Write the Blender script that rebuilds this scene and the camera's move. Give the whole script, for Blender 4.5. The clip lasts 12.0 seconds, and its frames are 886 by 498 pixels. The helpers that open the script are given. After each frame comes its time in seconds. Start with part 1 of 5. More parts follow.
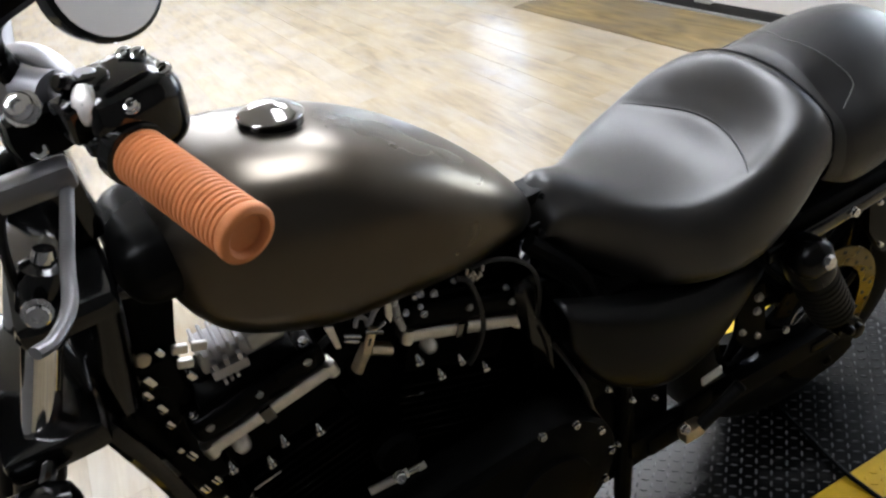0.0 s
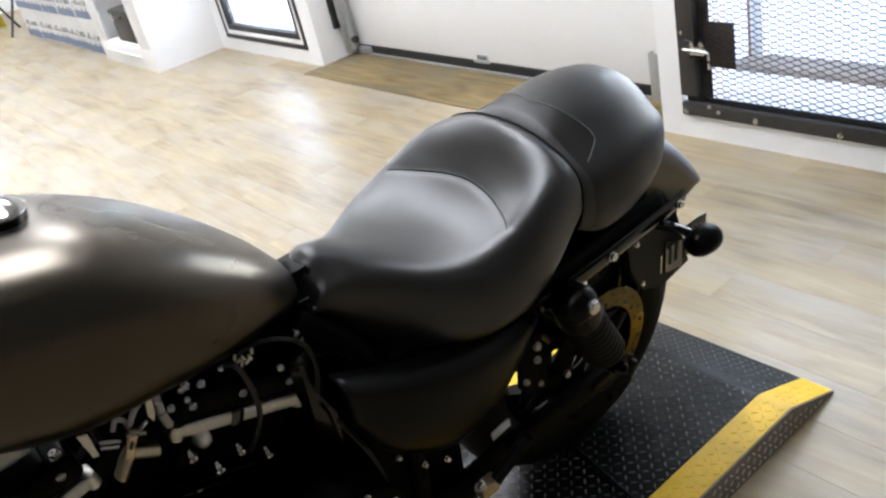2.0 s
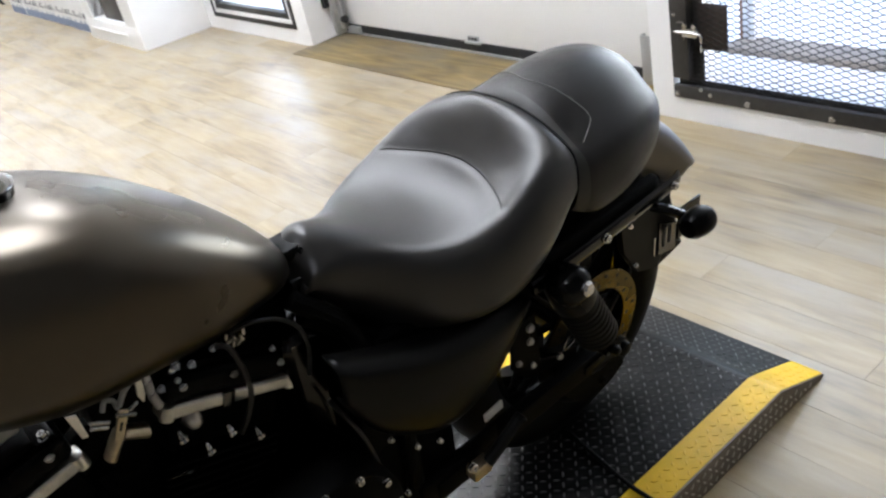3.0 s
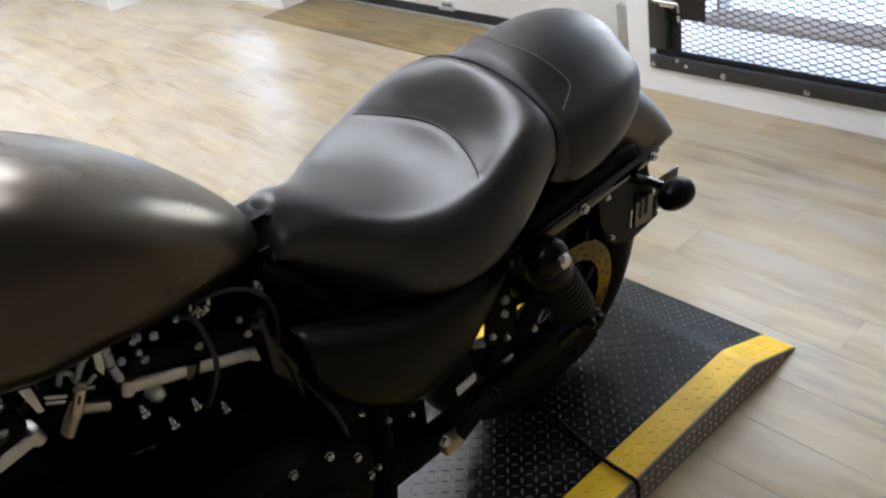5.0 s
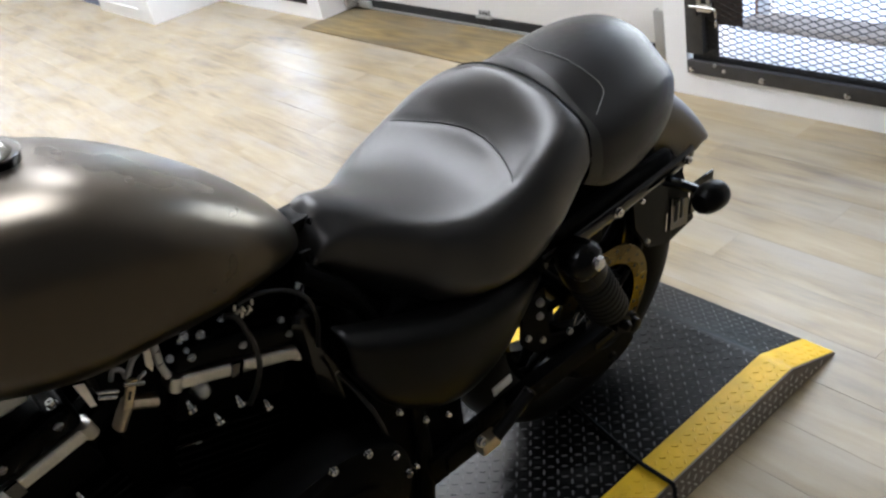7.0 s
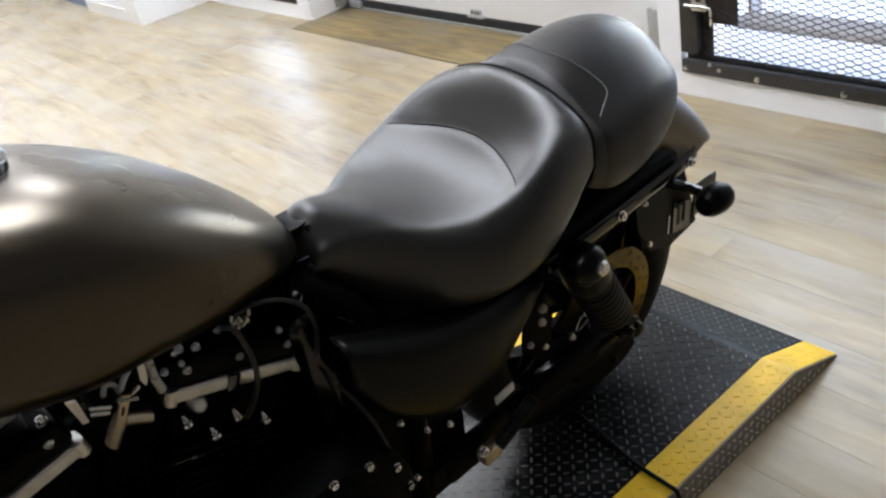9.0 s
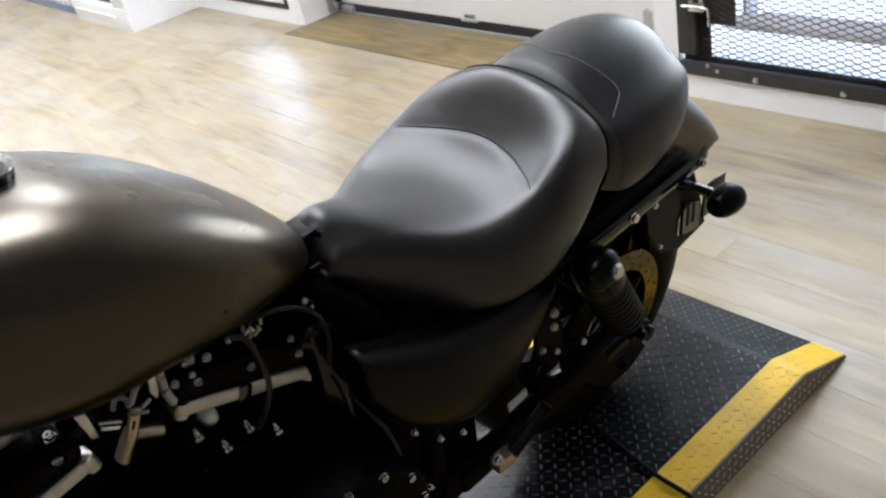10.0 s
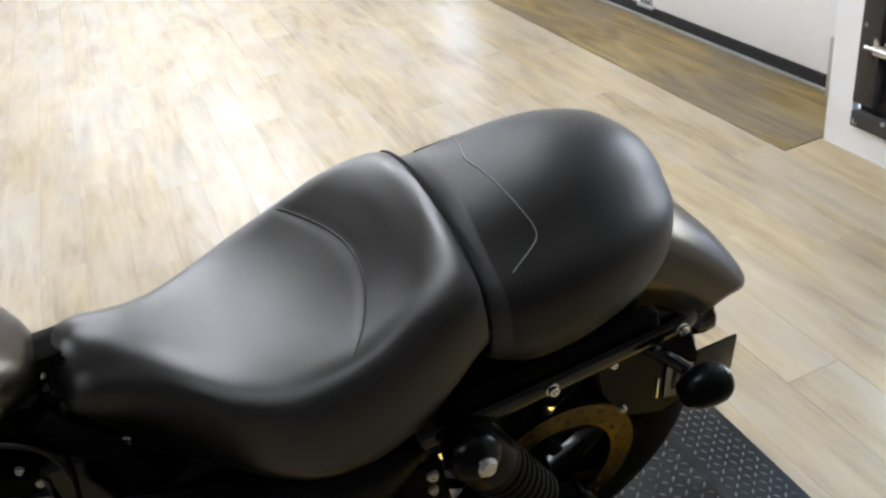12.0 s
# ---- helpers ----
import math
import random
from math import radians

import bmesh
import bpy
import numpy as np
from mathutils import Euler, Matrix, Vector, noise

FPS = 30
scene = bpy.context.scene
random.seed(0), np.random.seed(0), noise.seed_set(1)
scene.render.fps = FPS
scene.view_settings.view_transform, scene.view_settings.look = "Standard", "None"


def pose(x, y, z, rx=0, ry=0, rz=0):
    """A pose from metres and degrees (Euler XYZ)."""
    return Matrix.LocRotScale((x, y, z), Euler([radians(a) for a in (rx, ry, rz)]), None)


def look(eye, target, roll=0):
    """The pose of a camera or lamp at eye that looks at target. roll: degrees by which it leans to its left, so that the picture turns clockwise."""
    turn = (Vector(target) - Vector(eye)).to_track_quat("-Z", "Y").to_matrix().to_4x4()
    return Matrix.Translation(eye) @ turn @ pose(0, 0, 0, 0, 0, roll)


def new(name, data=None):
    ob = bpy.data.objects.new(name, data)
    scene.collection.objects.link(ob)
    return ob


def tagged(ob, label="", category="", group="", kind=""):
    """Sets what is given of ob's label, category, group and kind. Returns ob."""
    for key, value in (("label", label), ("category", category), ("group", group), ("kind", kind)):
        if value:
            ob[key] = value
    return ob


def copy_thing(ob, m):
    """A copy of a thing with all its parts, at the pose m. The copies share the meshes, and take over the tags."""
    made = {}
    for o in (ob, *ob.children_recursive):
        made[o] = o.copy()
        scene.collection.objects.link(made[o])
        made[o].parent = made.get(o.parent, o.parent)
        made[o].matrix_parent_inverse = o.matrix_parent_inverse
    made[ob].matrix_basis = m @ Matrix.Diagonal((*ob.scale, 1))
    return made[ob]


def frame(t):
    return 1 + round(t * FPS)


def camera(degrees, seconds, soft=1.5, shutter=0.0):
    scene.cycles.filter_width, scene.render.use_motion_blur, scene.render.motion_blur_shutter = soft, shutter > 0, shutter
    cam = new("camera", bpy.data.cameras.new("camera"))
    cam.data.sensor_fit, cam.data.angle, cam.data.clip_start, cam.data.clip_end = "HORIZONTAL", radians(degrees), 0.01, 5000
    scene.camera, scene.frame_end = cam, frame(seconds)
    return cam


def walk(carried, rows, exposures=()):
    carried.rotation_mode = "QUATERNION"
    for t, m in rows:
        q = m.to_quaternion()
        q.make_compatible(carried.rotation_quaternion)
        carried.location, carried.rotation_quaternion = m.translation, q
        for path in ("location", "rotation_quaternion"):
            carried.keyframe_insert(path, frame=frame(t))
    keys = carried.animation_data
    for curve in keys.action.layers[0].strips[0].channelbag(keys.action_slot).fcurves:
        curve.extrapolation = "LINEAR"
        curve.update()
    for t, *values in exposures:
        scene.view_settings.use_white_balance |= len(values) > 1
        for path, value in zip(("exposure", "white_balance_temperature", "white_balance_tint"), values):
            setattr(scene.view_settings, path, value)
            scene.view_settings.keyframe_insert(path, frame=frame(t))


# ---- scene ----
cam = camera(55.2, 12.0, 2.4)
PATH = [
    (0, (0.095, 0.158, 1.455), (0.652, 1.809, 0.473), -15.5),
    (0.5, (0.125, 0.155, 1.445), (0.839, 1.736, 0.45), -14.8),
    (1, (0.146, 0.151, 1.442), (0.954, 1.688, 0.451), -14.9),
    (1.5, (0.167, 0.143, 1.448), (1.081, 1.649, 0.502), -14.9),
    (2, (0.172, 0.139, 1.445), (1.131, 1.61, 0.489), -13.9),
    (2.5, (0.175, 0.142, 1.446), (1.137, 1.599, 0.472), -13.7),
    (3, (0.17, 0.154, 1.437), (1.133, 1.597, 0.44), -13.3),
    (5, (0.185, 0.185, 1.418), (1.166, 1.562, 0.349), -11.8),
    (5.5, (0.181, 0.183, 1.419), (1.134, 1.573, 0.341), -13.1),
    (6, (0.176, 0.176, 1.427), (1.116, 1.598, 0.379), -13.5),
    (6.5, (0.17, 0.168, 1.427), (1.099, 1.605, 0.392), -13.2),
    (7, (0.17, 0.161, 1.425), (1.093, 1.601, 0.389), -13.4),
    (7.5, (0.169, 0.162, 1.423), (1.086, 1.601, 0.379), -13.0),
    (9.5, (0.179, 0.217, 1.416), (1.126, 1.638, 0.374), -13.6),
    (10, (0.166, 0.236, 1.413), (1.128, 1.651, 0.376), -13.7),
    (10.5, (0.148, 0.25, 1.416), (1.187, 1.644, 0.427), -12.8),
    (11, (0.258, 0.232, 1.406), (1.216, 1.679, 0.412), -14.5),
    (11.2, (0.37, 0.22, 1.41), (1.187, 1.745, 0.407), -12.2),
    (11.5, (0.494, 0.201, 1.446), (1.205, 1.788, 0.458), -9.2),
    (12, (0.757, 0.321, 1.402), (1.268, 1.926, 0.322), -9.9),
]
EXPOSURES = [(0.0, 0.22), (1.0, 0.20), (1.5, 0.22), (2.5, 0.20), (3.2, 0.16), (5.0, 0.04), (7.0, 0.10), (9.5, 0.16), (10.5, 0.22), (11.5, 0.2), (12.0, 0.12)]
walk(cam, [(t, look(eye, target, roll)) for t, eye, target, roll in PATH], EXPOSURES)
LAMP_POWER, SKY_POWER, SUN_POWER, DAY_POWER, WINDOW_POWER = 19.0, 0.62, 1.3, 30.0, 9.0
LAMPS = [(1.9, 3.4, 0), (0.75, 4.6, 90), (-1.4, 6.2, 90), (-1.4, 9.6, 90), (0.05, 11.9, 90)] + [(1.5, y, 90) for y in (5.6, 7.4, 9.2, 11.2)]
# added fill lights, out of view: seat highlights, then the engine's left side
FILL_STRIPS = [(1.25, 1.65, 0, 0.28), (-1.2, 0.5, 90, 0.20)]
# world, sun, lamps
world = bpy.data.worlds.new("world")
scene.world = world
world.use_nodes = True
wn = world.node_tree.nodes
sky = wn.new("ShaderNodeTexSky")
sky.dust_density = 1.0
sky.sky_type, sky.sun_disc, sky.sun_elevation, sky.sun_rotation = "NISHITA", False, radians(40), radians(180)
wn["Background"].inputs["Strength"].default_value = SKY_POWER
world.node_tree.links.new(sky.outputs[0], wn["Background"].inputs[0])
sun = new("sun", bpy.data.lights.new("sun", "SUN"))
sun.data.energy, sun.data.angle, sun.data.color = SUN_POWER, radians(10), (1.0, 0.98, 0.95)
sun.matrix_world = look((4.2, -8, 9), (3.4, 3.6, 0))


# daylight in the caged door's opening
day = new("door_daylight", bpy.data.lights.new("door_daylight", "AREA"))
day.data.shape, day.data.size, day.data.size_y, day.data.energy, day.data.color = "RECTANGLE", 1.05, 0.95, DAY_POWER, (0.87, 0.935, 1.0)
day.matrix_world = look((2.93, 1.56, 1.25), (0.0, 1.56, 1.25))
# daylight in the low window's opening
pale = new("window_daylight", bpy.data.lights.new("window_daylight", "AREA"))
pale.data.shape, pale.data.size, pale.data.size_y, pale.data.energy, pale.data.color = "RECTANGLE", 0.96, 1.8, WINDOW_POWER, (0.80, 0.88, 1.0)
pale.matrix_world = look((2.90, 5.67, 1.12), (0.0, 5.67, 1.12))


# ---- materials ----
def shader(name):
    m = bpy.data.materials.new(name)
    m.use_nodes = True
    t = m.node_tree
    return m, t, t.nodes["Principled BSDF"]


def put(t, kind, **inputs):
    n = t.nodes.new(kind)
    for key, value in inputs.items():
        n.inputs[key.replace("_", " ")].default_value = value
    return n


def surface(name, colour, rough=0.5, metal=0.0, scale=40.0, vary=0.12, bump=0.0, bump_scale=300.0, rough_vary=0.1, coat=0.0, spec=0.5, stretch=(1, 1, 1)):
    """Base colour and roughness broken at two scales, with a fine relief."""
    m, t, b = shader(name)
    link = t.links.new
    geo = t.nodes.new("ShaderNodeTexCoord")
    mp = t.nodes.new("ShaderNodeMapping")
    mp.inputs["Scale"].default_value = stretch
    link(geo.outputs["Object"], mp.inputs[0])
    big = put(t, "ShaderNodeTexNoise", Scale=scale * 0.12, Detail=3.0)
    fine = put(t, "ShaderNodeTexNoise", Scale=scale, Detail=6.0, Roughness=0.6)
    link(mp.outputs[0], big.inputs[0])
    link(mp.outputs[0], fine.inputs[0])
    mix = t.nodes.new("ShaderNodeMath")
    mix.operation = "ADD"
    link(big.outputs[0], mix.inputs[0])
    link(fine.outputs[0], mix.inputs[1])
    ramp = t.nodes.new("ShaderNodeMapRange")
    ramp.inputs[1].default_value, ramp.inputs[2].default_value = 0.6, 1.4
    ramp.inputs[3].default_value, ramp.inputs[4].default_value = 1 - vary, 1 + vary
    link(mix.outputs[0], ramp.inputs[0])
    col = t.nodes.new("ShaderNodeVectorMath")
    col.operation = "SCALE"
    col.inputs[0].default_value = colour
    link(ramp.outputs[0], col.inputs["Scale"])
    link(col.outputs[0], b.inputs["Base Color"])
    rr = t.nodes.new("ShaderNodeMapRange")
    rr.inputs[1].default_value, rr.inputs[2].default_value = 0.3, 0.7
    rr.inputs[3].default_value, rr.inputs[4].default_value = max(0.02, rough - rough_vary), min(1, rough + rough_vary)
    link(big.outputs[0], rr.inputs[0])
    link(rr.outputs[0], b.inputs["Roughness"])
    b.inputs["Metallic"].default_value = metal
    b.inputs["Coat Weight"].default_value = coat
    b.inputs["Coat Roughness"].default_value = 0.08
    b.inputs["Specular IOR Level"].default_value = spec
    if bump:
        grain = put(t, "ShaderNodeTexNoise", Scale=bump_scale, Detail=4.0)
        link(mp.outputs[0], grain.inputs[0])
        bp = put(t, "ShaderNodeBump", Strength=bump, Distance=0.002)
        link(grain.outputs[0], bp.inputs["Height"])
        link(bp.outputs[0], b.inputs["Normal"])
    return m


def plank_material(name, pale, mid, dark, rough, ring=0.035, spec=0.7, coat=0.5, knot_depth=0.13):
    """Laminate boards: long grain, a tone for each board, scattered dark knots."""
    m, t, b = shader(name)
    link = t.links.new
    geo = t.nodes.new("ShaderNodeNewGeometry")
    info = t.nodes.new("ShaderNodeObjectInfo")
    shift = t.nodes.new("ShaderNodeVectorMath")
    shift.operation = "MULTIPLY_ADD"
    link(info.outputs["Random"], shift.inputs[0])
    shift.inputs[1].default_value = (37.0, 11.0, 5.0)
    link(geo.outputs["Position"], shift.inputs[2])
    mp = t.nodes.new("ShaderNodeMapping")
    mp.inputs["Scale"].default_value = (14.0, 2.2, 1.0)
    link(shift.outputs[0], mp.inputs[0])
    wide = put(t, "ShaderNodeTexNoise", Scale=1.0, Detail=2.5, Roughness=0.6, Distortion=0.5)
    link(mp.outputs[0], wide.inputs[0])
    rings = t.nodes.new("ShaderNodeMath")
    rings.operation = "SINE"
    turns = t.nodes.new("ShaderNodeMath")
    turns.operation = "MULTIPLY"
    turns.inputs[1].default_value = 70.0
    mp3 = t.nodes.new("ShaderNodeMapping")
    mp3.inputs["Scale"].default_value = (6.5, 0.55, 1.0)
    link(shift.outputs[0], mp3.inputs[0])
    figure = put(t, "ShaderNodeTexNoise", Scale=1.0, Detail=1.0, Roughness=0.4, Distortion=0.4)
    link(mp3.outputs[0], figure.inputs[0])
    link(figure.outputs[0], turns.inputs[0])
    link(turns.outputs[0], rings.inputs[0])
    knots = put(t, "ShaderNodeTexVoronoi", Scale=1.0)
    mp4 = t.nodes.new("ShaderNodeMapping")
    mp4.inputs["Scale"].default_value = (4.2, 2.2, 0.0)
    link(shift.outputs[0], mp4.inputs[0])
    link(mp4.outputs[0], knots.inputs[0])
    knot = t.nodes.new("ShaderNodeMapRange")
    knot.inputs[1].default_value, knot.inputs[2].default_value, knot.inputs[3].default_value, knot.inputs[4].default_value = 0.02, 0.22, -1.0, 0.0
    link(knots.outputs["Distance"], knot.inputs[0])
    mp2 = t.nodes.new("ShaderNodeMapping")
    mp2.inputs["Scale"].default_value = (90.0, 10.0, 1.0)
    link(shift.outputs[0], mp2.inputs[0])
    fine = put(t, "ShaderNodeTexNoise", Scale=1.0, Detail=4.0, Roughness=0.7)
    link(mp2.outputs[0], fine.inputs[0])
    cloud = put(t, "ShaderNodeTexNoise", Scale=1.7, Detail=2.0)
    link(geo.outputs["Position"], cloud.inputs[0])
    ramp = t.nodes.new("ShaderNodeValToRGB")
    e = ramp.color_ramp.elements
    e[0].position, e[0].color = 0.10, (*dark, 1)
    e[1].position, e[1].color = 0.82, (*pale, 1)
    e.new(0.46).color = (*mid, 1)
    total = wide.outputs[0]
    for source, weight in ((fine.outputs[0], 0.38), (info.outputs["Random"], 0.12), (cloud.outputs[0], 0.60), (rings.outputs[0], ring), (knot.outputs[0], knot_depth)):
        n = t.nodes.new("ShaderNodeMath")
        n.operation = "MULTIPLY_ADD"
        n.inputs[1].default_value, n.inputs[2].default_value = weight, -weight / 2 if weight not in (ring, knot_depth) else 0.0
        link(source, n.inputs[0])
        a = t.nodes.new("ShaderNodeMath")
        link(total, a.inputs[0])
        link(n.outputs[0], a.inputs[1])
        total = a.outputs[0]
    link(total, ramp.inputs[0])
    mp5 = t.nodes.new("ShaderNodeMapping")
    mp5.inputs["Scale"].default_value = (4.5, 1.6, 1.0)
    link(shift.outputs[0], mp5.inputs[0])
    hue = put(t, "ShaderNodeTexNoise", Scale=1.0, Detail=3.0, Roughness=0.6)
    link(mp5.outputs[0], hue.inputs[0])
    part_grey = t.nodes.new("ShaderNodeMapRange")
    part_grey.inputs[1].default_value, part_grey.inputs[2].default_value, part_grey.inputs[4].default_value = 0.40, 0.66, 0.5
    link(hue.outputs[0], part_grey.inputs[0])
    blend = t.nodes.new("ShaderNodeMix")
    blend.data_type = "RGBA"
    blend.inputs[7].default_value = (mid[1] * 1.48, mid[1] * 1.36, mid[1] * 1.18, 1)
    link(part_grey.outputs[0], blend.inputs[0])
    link(ramp.outputs[0], blend.inputs[6])
    link(blend.outputs[2], b.inputs["Base Color"])
    rr = t.nodes.new("ShaderNodeMapRange")
    rr.inputs[3].default_value, rr.inputs[4].default_value = rough - 0.08, rough + 0.1
    link(wide.outputs[0], rr.inputs[0])
    link(rr.outputs[0], b.inputs["Roughness"])
    b.inputs["Specular IOR Level"].default_value = spec
    b.inputs["Coat Weight"].default_value, b.inputs["Coat Roughness"].default_value = coat, 0.23
    bp = put(t, "ShaderNodeBump", Strength=0.12, Distance=0.001)
    link(fine.outputs[0], bp.inputs["Height"])
    wavy = put(t, "ShaderNodeBump", Strength=0.22, Distance=0.004)
    link(hue.outputs[0], wavy.inputs["Height"])
    link(bp.outputs[0], wavy.inputs["Normal"])
    link(wavy.outputs[0], b.inputs["Normal"])
    return m


def glow(name, colour, strength):
    m, t, b = shader(name)
    b.inputs["Base Color"].default_value = (0.8, 0.8, 0.8, 1)
    b.inputs["Emission Color"].default_value = (*colour, 1)
    b.inputs["Emission Strength"].default_value = strength
    return m


PLANK = plank_material("laminate_oak", (0.40, 0.322, 0.194), (0.292, 0.222, 0.117), (0.125, 0.090, 0.046), 0.47)
THRESH = plank_material("threshold_wood", (0.25, 0.182, 0.072), (0.145, 0.100, 0.036), (0.050, 0.032, 0.011), 0.60, 0.10, 0.3, 0.0)
WALL = surface("white_paint", (0.83, 0.83, 0.83), 0.55, scale=6, vary=0.04, bump=0.15, bump_scale=90)
# unseen walls only: dark, so little light bounces onto the bike's near side
GREYWALL = surface("unseen_dark_wall_paint", (0.09, 0.088, 0.086), 0.75, scale=6, vary=0.06)
CEIL = surface("ceiling_paint", (0.8, 0.8, 0.79), 0.85, scale=4, vary=0.04)
DOORPANEL = surface("door_panel_paint", (0.78, 0.775, 0.755), 0.4, scale=3, vary=0.03, bump=0.08, bump_scale=140)
TANK = surface("gunmetal_paint", (0.100, 0.087, 0.071), 0.28, metal=1.0, scale=60, vary=0.03, rough_vary=0.01)
LEATHER = surface("black_vinyl", (0.005, 0.0045, 0.0044), 0.355, scale=60, vary=0.15, bump=0.12, bump_scale=1400, rough_vary=0.04, spec=0.66)
LEATHER2 = surface("black_vinyl_grained", (0.007, 0.0063, 0.0062), 0.36, scale=60, vary=0.15, bump=0.22, bump_scale=1100, rough_vary=0.03, spec=0.33)
LEATHER3 = surface("black_vinyl_band", (0.010, 0.0095, 0.009), 0.45, scale=60, vary=0.15, bump=0.2, bump_scale=1200, rough_vary=0.04, spec=0.60)
for vinyl in (LEATHER, LEATHER2, LEATHER3):
    vinyl.node_tree.nodes["Principled BSDF"].inputs["IOR"].default_value = 1.55
THREAD = surface("seam_thread", (0.15, 0.145, 0.14), 0.6, scale=300, vary=0.2)
BLACKGLOSS = surface("black_gloss_paint", (0.002, 0.002, 0.002), 0.12, scale=30, vary=0.3, rough_vary=0.05)
BLACKSATIN = surface("black_satin_paint", (0.002, 0.002, 0.002), 0.30, scale=30, vary=0.3, rough_vary=0.06, spec=0.07)
COVERSATIN = surface("black_cover_satin", (0.003, 0.003, 0.003), 0.30, scale=30, vary=0.3, rough_vary=0.05, spec=0.14)
WRINKLE = surface("black_wrinkle_paint", (0.0015, 0.0015, 0.0015), 0.5, spec=0.05, scale=60, vary=0.3, bump=0.4, bump_scale=700)
RUBBER = surface("black_rubber", (0.004, 0.004, 0.004), 0.6, spec=0.12, scale=50, vary=0.3, bump=0.2, bump_scale=400)
GUM = surface("gum_rubber", (0.70, 0.245, 0.085), 0.62, scale=80, vary=0.10, bump=0.2, bump_scale=500)
CHROME = surface("chrome", (0.75, 0.75, 0.76), 0.08, metal=1.0, scale=50, vary=0.05, rough_vary=0.04)
BLACKCHROME = surface("black_chrome", (0.13, 0.13, 0.13), 0.16, metal=1.0, scale=50, vary=0.05, rough_vary=0.02)
DARKCHROME = surface("dark_chrome", (0.32, 0.31, 0.30), 0.13, metal=1.0, scale=50, vary=0.05, rough_vary=0.04)
STEEL = surface("zinc_steel", (0.55, 0.54, 0.52), 0.28, metal=1.0, scale=60, vary=0.12)
ALU = surface("cast_aluminium", (0.80, 0.775, 0.74), 0.42, metal=1.0, scale=90, vary=0.15, bump=0.2, bump_scale=500)
FINEDGE = surface("machined_fin", (0.55, 0.55, 0.56), 0.3, metal=1.0, scale=120, vary=0.2)
BRASS = surface("dull_brass", (0.66, 0.55, 0.39), 0.38, metal=1.0, scale=90, vary=0.2)
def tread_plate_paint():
    """Black paint with dusty scuffs, and one pale grey patch with a frayed edge."""
    m, t, b = shader("black_tread_paint")
    link = t.links.new
    geo = t.nodes.new("ShaderNodeNewGeometry")
    cloud = put(t, "ShaderNodeTexNoise", Scale=7.0, Detail=5.0, Roughness=0.62, Distortion=0.6)
    fine = put(t, "ShaderNodeTexNoise", Scale=120.0, Detail=3.0)
    for n in (cloud, fine):
        link(geo.outputs["Position"], n.inputs[0])
    dust = t.nodes.new("ShaderNodeMapRange")
    dust.inputs[1].default_value, dust.inputs[2].default_value = 0.54, 0.70
    link(cloud.outputs[0], dust.inputs[0])
    scuffed = t.nodes.new("ShaderNodeMix")
    scuffed.data_type = "RGBA"
    scuffed.inputs[6].default_value, scuffed.inputs[7].default_value = (0.0030, 0.0029, 0.0028, 1), (0.036, 0.035, 0.034, 1)
    link(dust.outputs[0], scuffed.inputs[0])
    # paler grey within a ragged radius of one point on the deck
    away = t.nodes.new("ShaderNodeVectorMath")
    away.operation = "DISTANCE"
    away.inputs[1].default_value = (0.80, 1.345, 0.077)
    link(geo.outputs["Position"], away.inputs[0])
    frayed = t.nodes.new("ShaderNodeMath")
    frayed.operation = "MULTIPLY_ADD"
    frayed.inputs[1].default_value = -0.16
    link(cloud.outputs[0], frayed.inputs[0])
    link(away.outputs["Value"], frayed.inputs[2])
    bare = t.nodes.new("ShaderNodeMapRange")
    bare.inputs[1].default_value, bare.inputs[2].default_value, bare.inputs[3].default_value, bare.inputs[4].default_value = 0.06, 0.10, 1.0, 0.0
    link(frayed.outputs[0], bare.inputs[0])
    worn = t.nodes.new("ShaderNodeMix")
    worn.data_type = "RGBA"
    worn.inputs[7].default_value = (0.15, 0.147, 0.142, 1)
    link(bare.outputs[0], worn.inputs[0])
    link(scuffed.outputs[2], worn.inputs[6])
    link(worn.outputs[2], b.inputs["Base Color"])
    b.inputs["Roughness"].default_value, b.inputs["Specular IOR Level"].default_value = 0.33, 0.20
    bp = put(t, "ShaderNodeBump", Strength=0.2, Distance=0.002)
    link(fine.outputs[0], bp.inputs["Height"])
    link(bp.outputs[0], b.inputs["Normal"])
    return m


PLATE = tread_plate_paint()
YELLOW = surface("safety_yellow_paint", (0.78, 0.485, 0.018), 0.42, scale=18, vary=0.24, bump=0.2, bump_scale=260)
SIDEPL = surface("bare_tread_steel", (0.17, 0.14, 0.11), 0.55, metal=0.1, scale=26, vary=0.3)
# deck marks coloured paler than the plate to carry their glints
LUG = surface("glint_pale_tread_lug", (0.13, 0.13, 0.132), 0.32, metal=0.3, scale=60, vary=0.4)
BARELUG = surface("bare_tread_lug", (0.62, 0.58, 0.52), 0.42, metal=0.3, scale=60, vary=0.25)
CAGE = surface("dark_cage_steel", (0.028, 0.026, 0.025), 0.5, scale=40, vary=0.4, bump=0.2, bump_scale=200)
MESHM = surface("expanded_steel", (0.030, 0.028, 0.027), 0.5, metal=0.2, scale=60, vary=0.4)
LOCKPL = surface("rusty_plate", (0.060, 0.044, 0.038), 0.6, scale=40, vary=0.35, bump=0.2, bump_scale=200)
GALV = surface("galvanised_steel", (0.50, 0.51, 0.51), 0.42, metal=0.7, scale=30, vary=0.15)
SEAL = surface("seal_rubber", (0.010, 0.010, 0.011), 0.65, scale=30, vary=0.3)
HOSE = surface("grey_black_hose", (0.018, 0.018, 0.018), 0.42, scale=50, vary=0.3)
